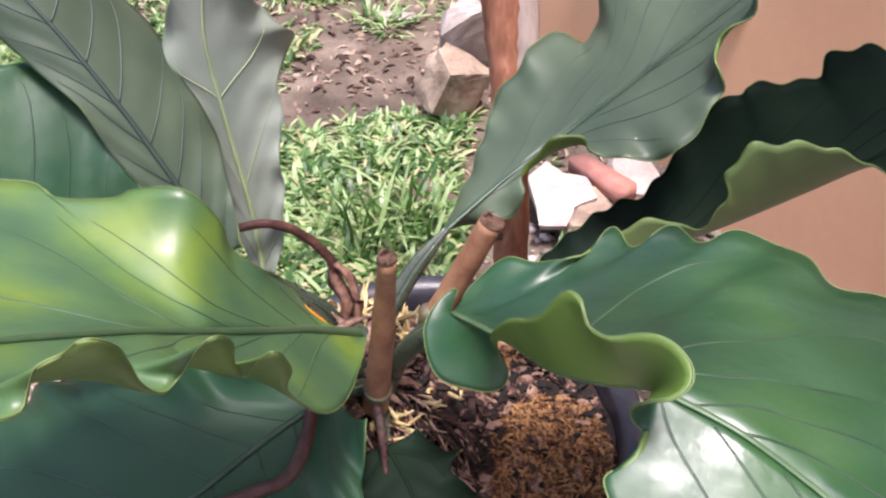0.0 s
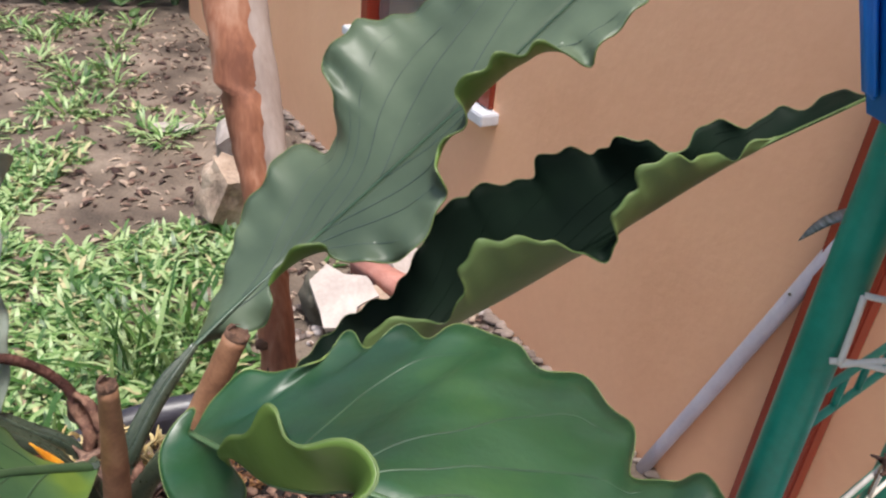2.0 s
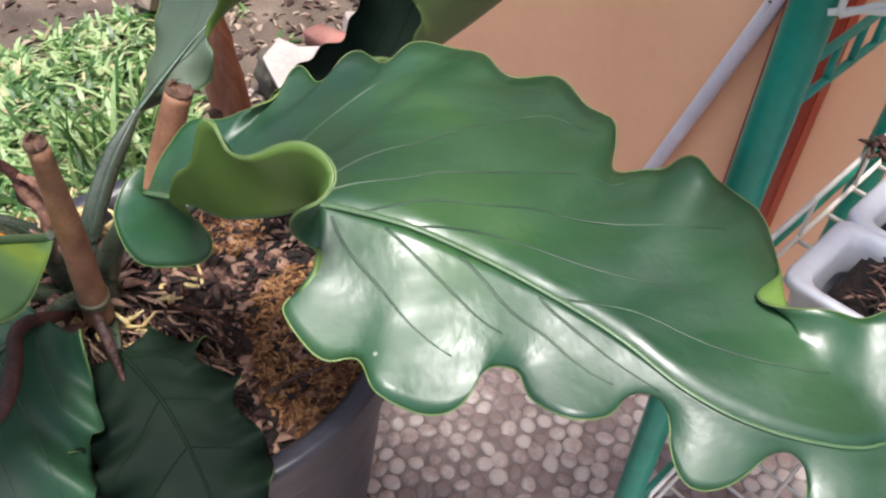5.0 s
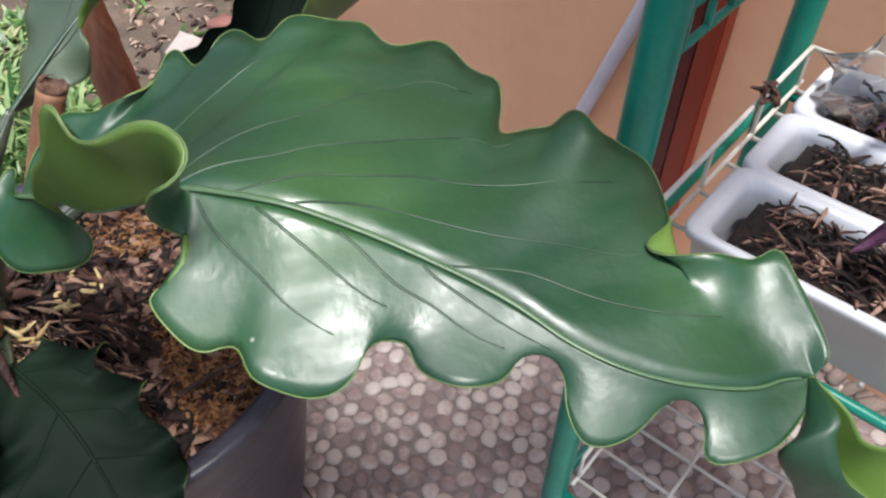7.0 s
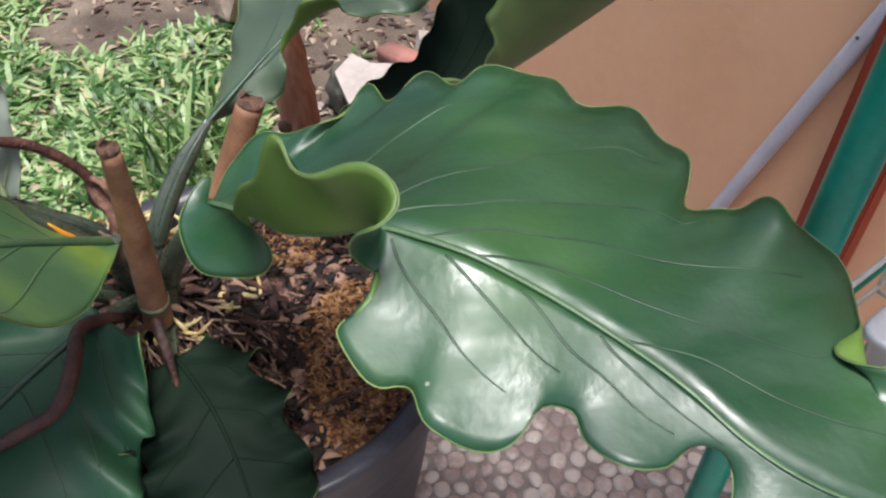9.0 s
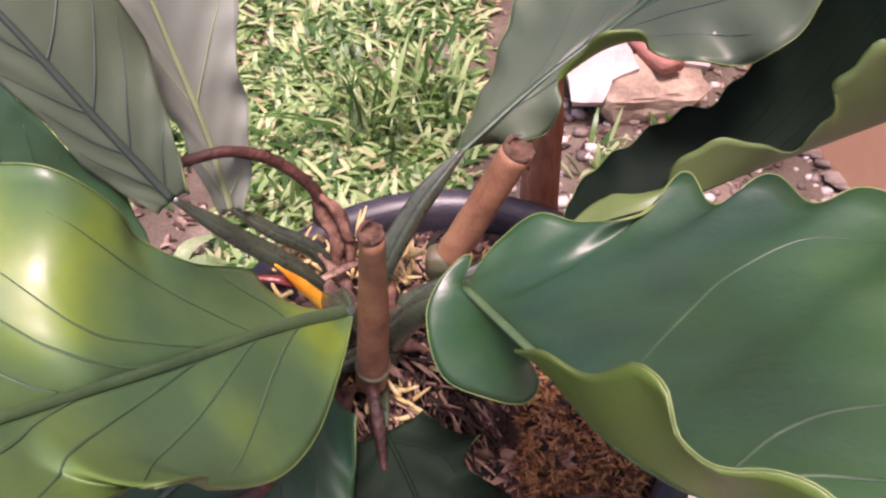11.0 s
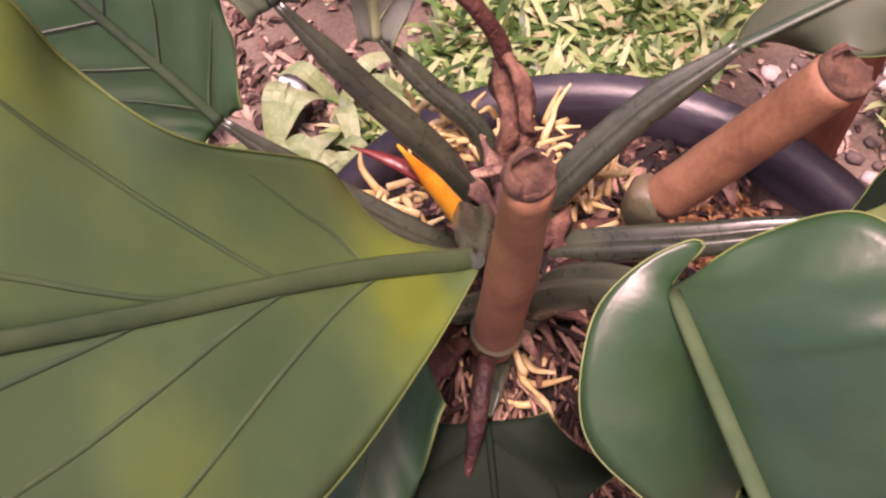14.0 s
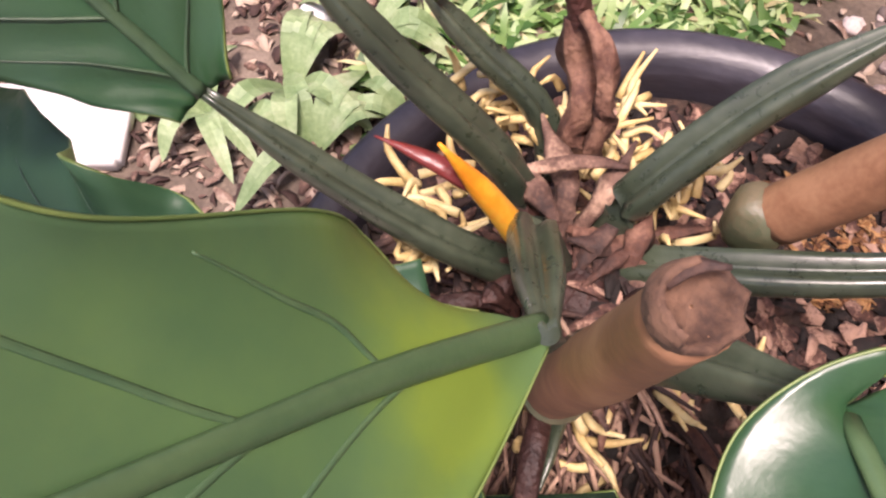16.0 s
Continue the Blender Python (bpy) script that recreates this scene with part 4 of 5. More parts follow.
leaf_b2 = Leaf([(0.141, 0.862, 0.619), (0.110, 0.868, 0.672), (0.070, 0.875, 0.745), (0.020, 0.885, 0.815), (-0.03, 0.89, 0.87)],
               (0.40, -0.82, 0.42), [0.012, 0.022, 0.026, 0.025, 0.027, 0.024, 0.030, 0.036, 0.03, 0.01], [0.012, 0.024, 0.040, 0.055, 0.066, 0.075, 0.08, 0.075, 0.06, 0.01],
               [10, 8, 8, 5, 0, 0], [5, -15, -32, -42, -45, -40], 0.004, 4.0, 2.0, scallop=1.2)
build_leaf(plant, leaf_b2, LEAF_GREY, LEAF_UNDER, "broad bluish green upright leaf",
           [(0.226, 0.892, 0.468), (0.214, 0.882, 0.525), (0.175, 0.868, 0.580), (0.141, 0.862, 0.620)], 0.0075, 0.0026, VEIN_SOFT)
leaf_b3 = Leaf([(0.120, 0.828, 0.565), (0.085, 0.822, 0.610), (0.040, 0.812, 0.665), (-0.015, 0.80, 0.72), (-0.07, 0.79, 0.76)],
               (0.52, -0.55, 0.62), [0.012, 0.03, 0.045, 0.06, 0.07, 0.08, 0.07, 0.05, 0.01], [0.012, 0.035, 0.05, 0.052, 0.062, 0.115, 0.11, 0.08, 0.01],
               [5, 5, 5, 5, 0, 0], [8, 10, 8, 8, 5, 0], 0.0015, 4.0, 5.0, scallop=0.6)
build_leaf(plant, leaf_b3, LEAF, LEAF_UNDER, "spreading bluish green leaf over the garden",
           [(0.238, 0.868, 0.468), (0.210, 0.850, 0.500), (0.165, 0.838, 0.530), (0.120, 0.828, 0.566)], 0.008, 0.0026)

# ---- cut stalks, bud, dried parts ----
def stalk(name, pts, radius, material, label="", sides=12, count=None, wob=0.08, parent=plant, flat=1.0):
    bm = bmesh.new()
    tube(bm, pts, radius, sides, count, flat, PO, True, wob)
    return part(name, bm, material, parent, label)


def hollow_end(parent, at, axis, r, label):
    """The torn hollow end of a cut stalk, with a pale strip of fibre across it."""
    t = V(axis).normalized()
    a = t.cross(V((1, 0, 0.2))).normalized()
    b = t.cross(a)
    bm = bmesh.new()
    rings = []
    for k, (rr, h) in enumerate(((1.0, -0.005), (0.985, 0.0), (0.84, 0.0008), (0.72, -0.0022), (0.45, -0.0034), (0.05, -0.0036))):
        ring = []
        for i in range(24):
            w = 2 * math.pi * i / 24
            lip = (0.0048 * noise.noise(V((math.cos(w) * 2, math.sin(w) * 2, 1.3))) + 0.0030 * noise.noise(V((math.cos(w) * 7, math.sin(w) * 7, 4)))) if 0 < k < 4 else 0.0
            ring.append(bm.verts.new(V(at) + (a * math.cos(w) + b * math.sin(w)) * r * rr + t * (h + lip) - PO))
        rings.append(ring)
    for x, y in zip(rings, rings[1:]):
        for i in range(24):
            bm.faces.new((x[i], x[(i + 1) % 24], y[(i + 1) % 24], y[i]))
    part("frayed_end", bm, CUT, parent, label)
    bm = bmesh.new()
    c = V(at)
    tube(bm, [c + b * r * 0.8 - t * 0.001, c + (a + b) * r * 0.55 + t * 0.0012, c + a * r * 0.82 + t * 0.003], [0.0009, 0.0014, 0.0005], 7, 8, 0.35, PO, True, 0.6)
    part("fibre_strip", bm, DRY_PINK, parent, "pale dry fibre")


s1 = stalk("cut_stalk", [(0.272, 0.822, 0.485), (0.276, 0.815, 0.517), (0.285, 0.800, 0.60), (0.2930, 0.7841, 0.6885)], [0.0122, 0.0114, 0.0099, 0.0070], STUMP, "thick brown cut leaf stalk", 20, 30, 0.05)
hollow_end(s1, (0.2934, 0.7833, 0.6930), (0.34, -0.18, 1.0), 0.0071, "frayed hollow cut end")
bm = bmesh.new()
tube(bm, [(0.2755, 0.8165, 0.508), (0.2765, 0.8145, 0.518)], [0.0124, 0.0128], 18, 4, 1, PO)
part("node", bm, NODE, s1, "greenish node ring")
s2 = stalk("cut_stalk", [(0.318, 0.928, 0.510), (0.338, 0.933, 0.555), (0.3640, 0.9397, 0.6145)], [0.0128, 0.0125, 0.0118], STUMP, "thick tan cut leaf stalk leaning over the soil", 20, 22, 0.05)
hollow_end(s2, (0.3665, 0.9403, 0.620), (0.3, 0.05, 0.75), 0.0118, "dry hollow cut end")
bm = bmesh.new()
blob(bm, V((0.312, 0.926, 0.503)) - PO, (0.0135, 0.0125, 0.0165), 3, 3, 0.08)
part("node", bm, NODE, s2, "grey-green swollen node")
stem = stalk("stem", [(0.262, 0.880, 0.41), (0.263, 0.872, 0.45), (0.264, 0.862, 0.478)], [0.036, 0.030, 0.015], DARK_STALK, "stout dark main stem", 14, 12, 0.3)

stalk("dried_flower_stalk", [(0.212, 0.952, 0.515), (0.204, 0.957, 0.545), (0.180, 0.948, 0.580), (0.155, 0.930, 0.603), (0.128, 0.905, 0.612)], [0.006, 0.0052, 0.0048, 0.0045, 0.004], RED_STALK, "bent reddish brown dried flower stalk", 10, 30, 0.15)
stalk("dried_sheath", [(0.228, 0.925, 0.470), (0.224, 0.935, 0.500), (0.214, 0.950, 0.518), (0.208, 0.958, 0.532)], [0.006, 0.0075, 0.007, 0.0065], DRY, "shrivelled brown sheath", 12, 36, 1.1)
stalk("dried_sheath", [(0.236, 0.925, 0.470), (0.236, 0.932, 0.505), (0.226, 0.942, 0.538), (0.212, 0.952, 0.542)], [0.003, 0.0045, 0.0042, 0.003], DRY, "", 12, 36, 1.1)
stalk("dried_sheath", [(0.243, 0.882, 0.50), (0.226, 0.888, 0.507), (0.205, 0.884, 0.507)], [0.002, 0.0065, 0.003], DRY_PINK, "papery pinkish dried sheath", 9, 14, 0.4, flat=0.5)
stalk("dried_sheath", [(0.256, 0.918, 0.507), (0.236, 0.908, 0.508), (0.210, 0.885, 0.506)], [0.0015, 0.0045, 0.002], DRY_PINK, "", 8, 14, 0.4, flat=0.5)
stalk("dried_flower_stalk", [(0.274, 0.812, 0.50), (0.280, 0.795, 0.506), (0.286, 0.777, 0.498), (0.292, 0.756, 0.470)], [0.0045, 0.0052, 0.0045, 0.0020], DARK_STALK, "dark brown dried stalk hanging over the rim", 10, 20, 0.25)
stalk("dried_flower_stalk", [(0.252, 0.812, 0.505), (0.23, 0.781, 0.53), (0.23, 0.75, 0.53), (0.228, 0.725, 0.525), (0.219, 0.71, 0.519), (0.191, 0.699, 0.51), (0.153, 0.682, 0.503), (0.136, 0.665, 0.501)], [0.0055, 0.0058, 0.0058, 0.0055, 0.0052, 0.006], RED_STALK, "dark red-brown dried stalk lying on a leaf", 10, 26, 0.2)
stalk("dried_sheath", [(0.262, 0.815, 0.487), (0.255, 0.793, 0.500), (0.262, 0.770, 0.492)], [0.004, 0.008, 0.003], DRY, "", 8, 14, 0.6, flat=0.5)
for i in range(64):
    a = rng.uniform(0, 6.3)
    r = rng.uniform(0.02, 0.115)
    p = V((0.262 + r * math.cos(a), 0.868 + r * math.sin(a) * 0.9, 0))
    p.z = soil_z(p.x, p.y) + 0.008
    d = V((rng.uniform(-1, 1), rng.uniform(-1, 1), rng.uniform(-0.1, 0.5))).normalized() * rng.uniform(0.012, 0.03)
    stalk("dried_sheath", [p - d, p + V((0, 0, 0.004)), p + d], [0.001, rng.uniform(0.003, 0.0055), 0.001], DRY_PINK if i % 2 else DRY, "", 7, 10, 0.5, flat=0.4)

# dried sheaths wrapped round the crown
for i in range(22):
    a = rng.uniform(0, 6.3)
    c = V((0.258 + 0.022 * math.cos(a), 0.868 + 0.024 * math.sin(a), 0.474))
    out = V((math.cos(a + rng.uniform(-0.9, 0.9)), math.sin(a + rng.uniform(-0.9, 0.9)), rng.uniform(0.1, 0.9)))
    L = rng.uniform(0.018, 0.045)
    stalk("dried_sheath", [c, c + out * L * 0.5 + V((0, 0, 0.006)), c + out * L + V((rng.uniform(-0.006, 0.006), 0, -0.004))], [0.003, rng.uniform(0.004, 0.0065), 0.001], (DRY_PINK, DRY, DARK_STALK)[i % 3], "", 8, 14, 0.9, flat=0.35)

# bud
bud = stalk("bud", [(0.240, 0.864, 0.500), (0.233, 0.861, 0.519), (0.221, 0.854, 0.550), (0.208, 0.846, 0.581)], [0.0045, 0.0058, 0.0046, 0.0007], BUD, "bright orange new leaf bud", 12, 18, 0.05)
stalk("bud_sheath", [(0.230, 0.862, 0.532), (0.214, 0.853, 0.554), (0.200, 0.850, 0.560), (0.180, 0.847, 0.562)], [0.002, 0.0046, 0.0034, 0.0004], BUD_TIP, "dark red pointed sheath tip", 9, 16, 0.1, bud, 0.6)

# stubby yellow aerial roots
bm = bmesh.new()
for cx, cy, cz, count in ((0.190, 0.935, 0.475, 26), (0.190, 0.868, 0.482, 26), (0.218, 0.938, 0.480, 22), (0.234, 0.955, 0.470, 16), (0.276, 0.938, 0.466, 26), (0.258, 0.952, 0.466, 14), (0.286, 0.838, 0.468, 8), (0.300, 0.820, 0.455, 7), (0.245, 0.806, 0.475, 12), (0.31, 0.86, 0.45, 5), (0.335, 0.89, 0.43, 5)):
    for i in range(count):
        p = V((cx + rng.gauss(0, 0.012), cy + rng.gauss(0, 0.012), cz + rng.gauss(0, 0.004)))
        p.z = max(p.z, soil_z(p.x, p.y) + 0.002)
        d = V((rng.gauss(0, 1), rng.gauss(0, 1), rng.uniform(0.0, 1.3))).normalized() * rng.uniform(0.010, 0.030)
        e = V((rng.gauss(0, 1), rng.gauss(0, 1), 0)) * 0.004
        tube(bm, [p, p + d * 0.55 + e, p + d], [0.0025, 0.0020, 0.0008], 6, 6, 1, PO)
tagged(part("aerial_root_mass", bm, ROOT, plant, "short yellow aerial roots"), kind="stuff")
# tangle of thin dry roots towards the front rim
bm = bmesh.new()
for i in range(330):
    x, y = rng.uniform(0.25, 0.355), rng.uniform(0.74, 0.855)
    p = V((x, y, soil_z(x, y) + rng.uniform(0.002, 0.014)))
    a = rng.gauss(-0.9, 0.6)
    d = V((math.cos(a), math.sin(a), rng.uniform(-0.5, 0.05))) * rng.uniform(0.012, 0.05)
    tube(bm, [p, p + d * 0.5 + V((0, 0, 0.003)), p + d], [0.0016, 0.0013, 0.0008], 5, 6, 1, PO)
tagged(part("dry_root_mass", bm, DRY_PINK, plant, "tangle of thin dry brown roots"), kind="stuff")

# ---- wooden post ----
post = thing("wooden_post", (0.41, 1.14, 0.0), "weathered reddish wooden post standing behind the pot", "post")
bm = bmesh.new()
tube(bm, [(0.412, 1.135, -0.03), (0.402, 1.150, 0.25), (0.388, 1.185, 0.45), (0.372, 1.225, 0.60), (0.352, 1.268, 0.75), (0.328, 1.33, 0.95), (0.30, 1.40, 1.25)], [0.024, 0.026, 0.030, 0.027, 0.034, 0.035, 0.036], 16, 60, 0.8, post.location, True, 0.16)
part("trunk", bm, BARK, post)
bm = bmesh.new()
tube(bm, [(0.394, 1.222, 0.625), (0.380, 1.250, 0.70), (0.352, 1.315, 0.90), (0.326, 1.385, 1.20)], [0.016, 0.021, 0.022, 0.022], 12, 30, 1, post.location, True, 0.15)
part("side_shoot", bm, BARK_GREY, post, "greyish split side with a dark lower end")
for x, y, z in ((0.356, 1.236, 0.705), (0.352, 1.235, 0.675), (0.385, 1.155, 0.405), (0.372, 1.16, 0.44)):
    bm = bmesh.new()
    blob(bm, V((x, y, z)) - post.location, (0.009, 0.006, 0.007), int(z * 100), 2, 0.3)
    part("knot", bm, CUT, post)

# ---- grey pipe on the wall ----
pipe = thing("pipe", on_wall(-0.11, 0.014, 0.0), "pale grey plastic pipe leaning along the wall", "pipe")
bm = bmesh.new()
a, b = V((1.050, 1.339, 0.0)), V((1.050, 1.339, 0)) + (V((1.118, 1.160, 0.557)) - V((1.055, 1.330, 0.02))) * 1.75
tube(bm, [a, a.lerp(b, 0.5), b], 0.0125, 14, 10, 1, pipe.location)
part("tube", bm, PIPE, pipe)
q = a.lerp(b, 0.53) + V((-0.0125, -0.004, 0.002))
bm = bmesh.new()
blob(bm, q - pipe.location, (0.0026, 0.0026, 0.0026), 1, 1, 0.0)
part("screw", bm, STONE_DARK, pipe, "small dark screw")

# ---- green plant stand ----
E1, E2 = V((0.868, 0.495, 0)).normalized(), V((0.495, -0.868, 0)).normalized()
stand = thing("plant_stand", (0.735, 0.678, 0.0), "green painted steel plant stand with white wire shelves", "plant stand")
SO = stand.location
P1 = V((0.735, 0.678, 0))
P2 = P1 + E1 * 0.31
P3, P4 = P1 + E2 * 0.62, P2 + E2 * 0.62


def bar(name, pts, r, material, parent, sides=12, label=""):
    bm = bmesh.new()
    tube(bm, pts, r, sides, max(2, 4 * (len(pts) - 1)), 1, parent.location)
    return part(name, bm, material, parent, label)


for p in (P1, P2, P3, P4):
    bar("post", [p, p + V((0, 0, 0.7)), p + V((0, 0, 1.45))], 0.0135, GREEN, stand, 18)
for z in (0.715, 0.745):
    for a, b in ((P1, P2), (P3, P4)):
        bar("crossbar", [a + V((0, 0, z)), b + V((0, 0, z))], 0.0032, GREEN, stand, 8)
for k in range(1, 9):
    p = P1.lerp(P2, k / 9)
    bar("rung", [p + V((0, 0, 0.716)), p + V((0, 0, 0.744))], 0.0028, GREEN, stand, 6)
for z in (0.54, 0.19):
    for a, b in ((P1, P2), (P3, P4), (P1, P3), (P2, P4)):
        bar("crossbar", [a + V((0, 0, z)), b + V((0, 0, z))], 0.0045, GREEN, stand, 8)
    a0, a1 = P1 + E1 * 0.02 + E2 * 0.015, P2 - E1 * 0.0 + E2 * 0.015
    for k in range(7):
        p, q = a0.lerp(a1, k / 6), a0.lerp(a1, k / 6) + E2 * 0.6
        bar("shelf_wire", [p + V((0, 0, z + 0.008)), q + V((0, 0, z + 0.008))], 0.0022, WIRE, stand, 6, "white coated wire")
    for k in range(8):
        p, q = a0 + E2 * 0.6 * k / 7, a1 + E2 * 0.6 * k / 7
        bar("shelf_wire", [p - E1 * 0.012 + V((0, 0, z + 0.0125)), q + E1 * 0.012 + V((0, 0, z + 0.0125))], 0.0022, WIRE, stand, 6)
    for k in (0.0, 0.33, 0.66, 1.0):
        p = a0.lerp(a1, k)
        bar("shelf_wire", [p + V((0, 0, z + 0.01)), p + V((0, 0, z + 0.055))], 0.002, WIRE, stand, 6)
    bar("shelf_wire", [a0 + V((0, 0, z + 0.055)), a1 + V((0, 0, z + 0.055))], 0.0024, WIRE, stand, 6)
    bar("shelf_wire", [a1 + V((0, 0, z + 0.055)), a1 + E2 * 0.6 + V((0, 0, z + 0.055))], 0.0024, WIRE, stand, 6)

# troughs on the shelf
def trough(at, length, width, height):
    o = thing("planter_trough", at, "white plastic trough planter filled with dark mulch, on the wire shelf", "planter", "troughs on the stand")
    m = Matrix(((E2.x, E1.x, 0, 0), (E2.y, E1.y, 0, 0), (0, 0, 1, 0), (0, 0, 0, 1)))
    bm = bmesh.new()
    loops = []
    for z, k, inset in ((0, 0.86, 0), (height * 0.9, 0.96, 0), (height * 0.9, 1.03, 0), (height, 1.03, 0), (height + 0.002, 1.0, 0), (height, 0.83, 0.01), (height * 0.80, 0.81, 0.012), (height * 0.4, 0.78, 0.014)):
        lx, ly = length * (1 - 0.25 * (1 - k)) / 2, width * k / 2
        c = 0.012
        ring = []
        for sx, sy, a0 in ((1, 1, 0), (-1, 1, 90), (-1, -1, 180), (1, -1, 270)):
            for da in (0, 30, 60, 90):
                a = radians(a0 + da)
                ring.append(bm.verts.new(m @ V((sx * (lx - c) + c * math.cos(a), sy * (ly - c) + c * math.sin(a), z))))
        loops.append(ring)
    for a, b in zip(loops, loops[1:]):
        for j in range(16):
            bm.faces.new((a[j], a[(j + 1) % 16], b[(j + 1) % 16], b[j]))
    bm.faces.new(loops[0][::-1])
    part("box", bm, WHITE, o)
    bm = bmesh.new()
    box(bm, (-length * 0.455, -width * 0.385, height * 0.45), (length * 0.455, width * 0.385, height * 0.84), 0.004, m)
    part("soil", bm, SOIL, o, "dark soil")
    bm = bmesh.new()
    for i in range(900):
        p = m @ V((rng.uniform(-0.43, 0.43) * length, rng.uniform(-0.36, 0.36) * width, height * 0.84 + rng.uniform(0.0, 0.012)))
        L = rng.uniform(0.008, 0.026)
        flake(bm, p, L, L * rng.uniform(0.05, 0.16), rng.uniform(0, 6.3), rng.uniform(-0.4, 0.4), 0.1)
    tagged(part("mulch", bm, CHIP, o, "dry chips and husks"), kind="stuff")
    return o


for k, w in ((0.048, 0.088), (0.137, 0.086), (0.226, 0.086)):
    trough(P1 + E1 * k + E2 * 0.325 + V((0, 0, 0.5545)), 0.56, w, 0.054)


def strap(bm, pts, width, twist=0.0):
    """A thin strap leaf with a folded midline and some thickness."""
    q = spline(pts, 10)
    prev = None
    for i, p in enumerate(q):
        t = (q[min(i + 1, 10)] - q[max(i - 1, 0)]).normalized()
        s = t.cross(V((0, 0, 1)))
        s = (s if s.length > 0.1 else V((1, 0, 0))).normalized()
        n = s.cross(t)
        w = width * math.sin(math.pi * min(1, 0.12 + 0.88 * i / 10)) ** 0.7
        row = [bm.verts.new(p + s * w * 0.5 + n * w * 0.12), bm.verts.new(p), bm.verts.new(p - s * w * 0.5 + n * w * 0.12), bm.verts.new(p - n * 0.0008)]
        if prev:
            for a, b in ((0, 1), (1, 2), (2, 3), (3, 0)):
                bm.faces.new((prev[a], prev[b], row[b], row[a]))
        prev = row


def wandering(at, material, label, count, spread, long, seed):
    r = random.Random(seed)
    o = thing("wandering_dude", at, label, "small plant", "trailing plants on the stand")
    bm = bmesh.new()
    tube(bm, [V((0, 0, 0)), V((0.01, 0.0, 0.03)), V((0.03, -0.01, 0.05))], [0.003, 0.0025, 0.002], 7, 8)
    part("stem", bm, TWIG, o)
    for i in range(count):
        a = r.uniform(0, 6.3)
        d = V((math.cos(a), math.sin(a), 0))
        h = r.uniform(0.01, 0.055)
        b = V((r.uniform(-1, 1), r.uniform(-1, 1), 0)) * spread + V((0, 0, h))
        bm = bmesh.new()
        strap(bm, [b, b + d * long * 0.5 + V((0, 0, long * 0.35)), b + d * long + V((0, 0, -long * 0.1))], long * 0.32)
        part("blade", bm, material, o)
    return o


wandering(P1 + E1 * 0.226 + E2 * 0.15 + V((0, 0, 0.603)), PURPLE, "purple trailing plant in the far trough", 16, 0.03, 0.06, 1)
wandering(P1 + E1 * 0.048 + E2 * 0.22 + V((0, 0, 0.603)), PURPLE, "purplish striped trailing plant in the near trough", 12, 0.035, 0.07, 2)
wandering(P1 + E1 * 0.06 + E2 * 0.25 + V((0, 0, 0.205)), STRIPED, "silver striped trailing plant on the lower shelf", 9, 0.04, 0.075, 3)
twig = thing("dry_twig", P1 + E1 * 0.19 + E2 * 0.02 + V((0, 0, 0.61)), "curled dry brown leaf caught on the wire", "dry leaf")
for i in range(9):
    bm = bmesh.new()
    flake(bm, (rng.uniform(-0.008, 0.008), rng.uniform(-0.008, 0.008), rng.uniform(-0.004, 0.008)), 0.014, 0.007, rng.uniform(0, 6), rng.uniform(-1, 1), 0.5)
    part("curl", bm, DRY, twig)
bm = bmesh.new()
tube(bm, [V((-0.004, 0, 0)), V((-0.008, -0.004, -0.03))], 0.001, 5, 4)
part("stalk", bm, TWIG, twig)
for i in range(4):
    p = P1 + E1 * rng.uniform(0.125, 0.15) + E2 * rng.uniform(0.14, 0.42) + V((0, 0, 0.607))
    t = thing("twig", p, "dry brown stick lying on the trough mulch", "stick", "sticks in the troughs")
    d = (E2 * rng.uniform(0.6, 1) + E1 * rng.uniform(-0.3, 0.3)) * 0.07
    bm = bmesh.new()
    tube(bm, [-d, V((0.004, 0.003, 0.004)), d], [0.004, 0.005, 0.003], 8, 10, 1, V(), True, 0.3)
    part("stick", bm, TWIG, t)

# clear bag on the far trough
bag = thing("plastic_bag", P1 + E1 * 0.235 + E2 * 0.09 + V((0, 0, 0.612)), "crumpled clear plastic bag on the far trough", "plastic bag")
bm = bmesh.new()
blob(bm, (0, 0, 0.012), (0.038, 0.032, 0.026), 5, 3, 0.7, 3.0)
part("film", bm, CLEAR, bag)
bm = bmesh.new()
tube(bm, [V((0.02, 0, 0.02)), V((0.03, 0.004, 0.032)), V((0.036, 0.006, 0.045))], [0.006, 0.003, 0.009], 9, 8, 1, V(), True, 0.5)
part("knot", bm, CLEAR, bag, "gathered neck of the bag")

# hanging pot with its wire hanger on the near post
hang = thing("hanging_pot", (0.755, 0.596, 0.822), "weathered grey pot in a white wire hanger on the stand post", "hanging pot")
bm = bmesh.new()
lathe(bm, [(0.001, 0.0), (0.022, 0.002), (0.034, 0.012), (0.041, 0.04), (0.043, 0.085), (0.046, 0.088), (0.046, 0.096), (0.041, 0.096), (0.039, 0.085), (0.036, 0.05), (0.001, 0.045)], 32)
part("bowl", bm, HANGPOT, hang)
for pts in ([(0.738, 0.664, 0.842), (0.775, 0.645, 0.842), (0.815, 0.62, 0.842)], [(0.738, 0.664, 0.842), (0.738, 0.662, 0.815), (0.737, 0.66, 0.796)], [(0.737, 0.66, 0.796), (0.755, 0.65, 0.806), (0.775, 0.64, 0.812)], [(0.733, 0.664, 0.796), (0.745, 0.656, 0.800), (0.757, 0.645, 0.803)]):
    bar("hanger_wire", pts, 0.0021, WIRE, hang, 7)
bm = bmesh.new()
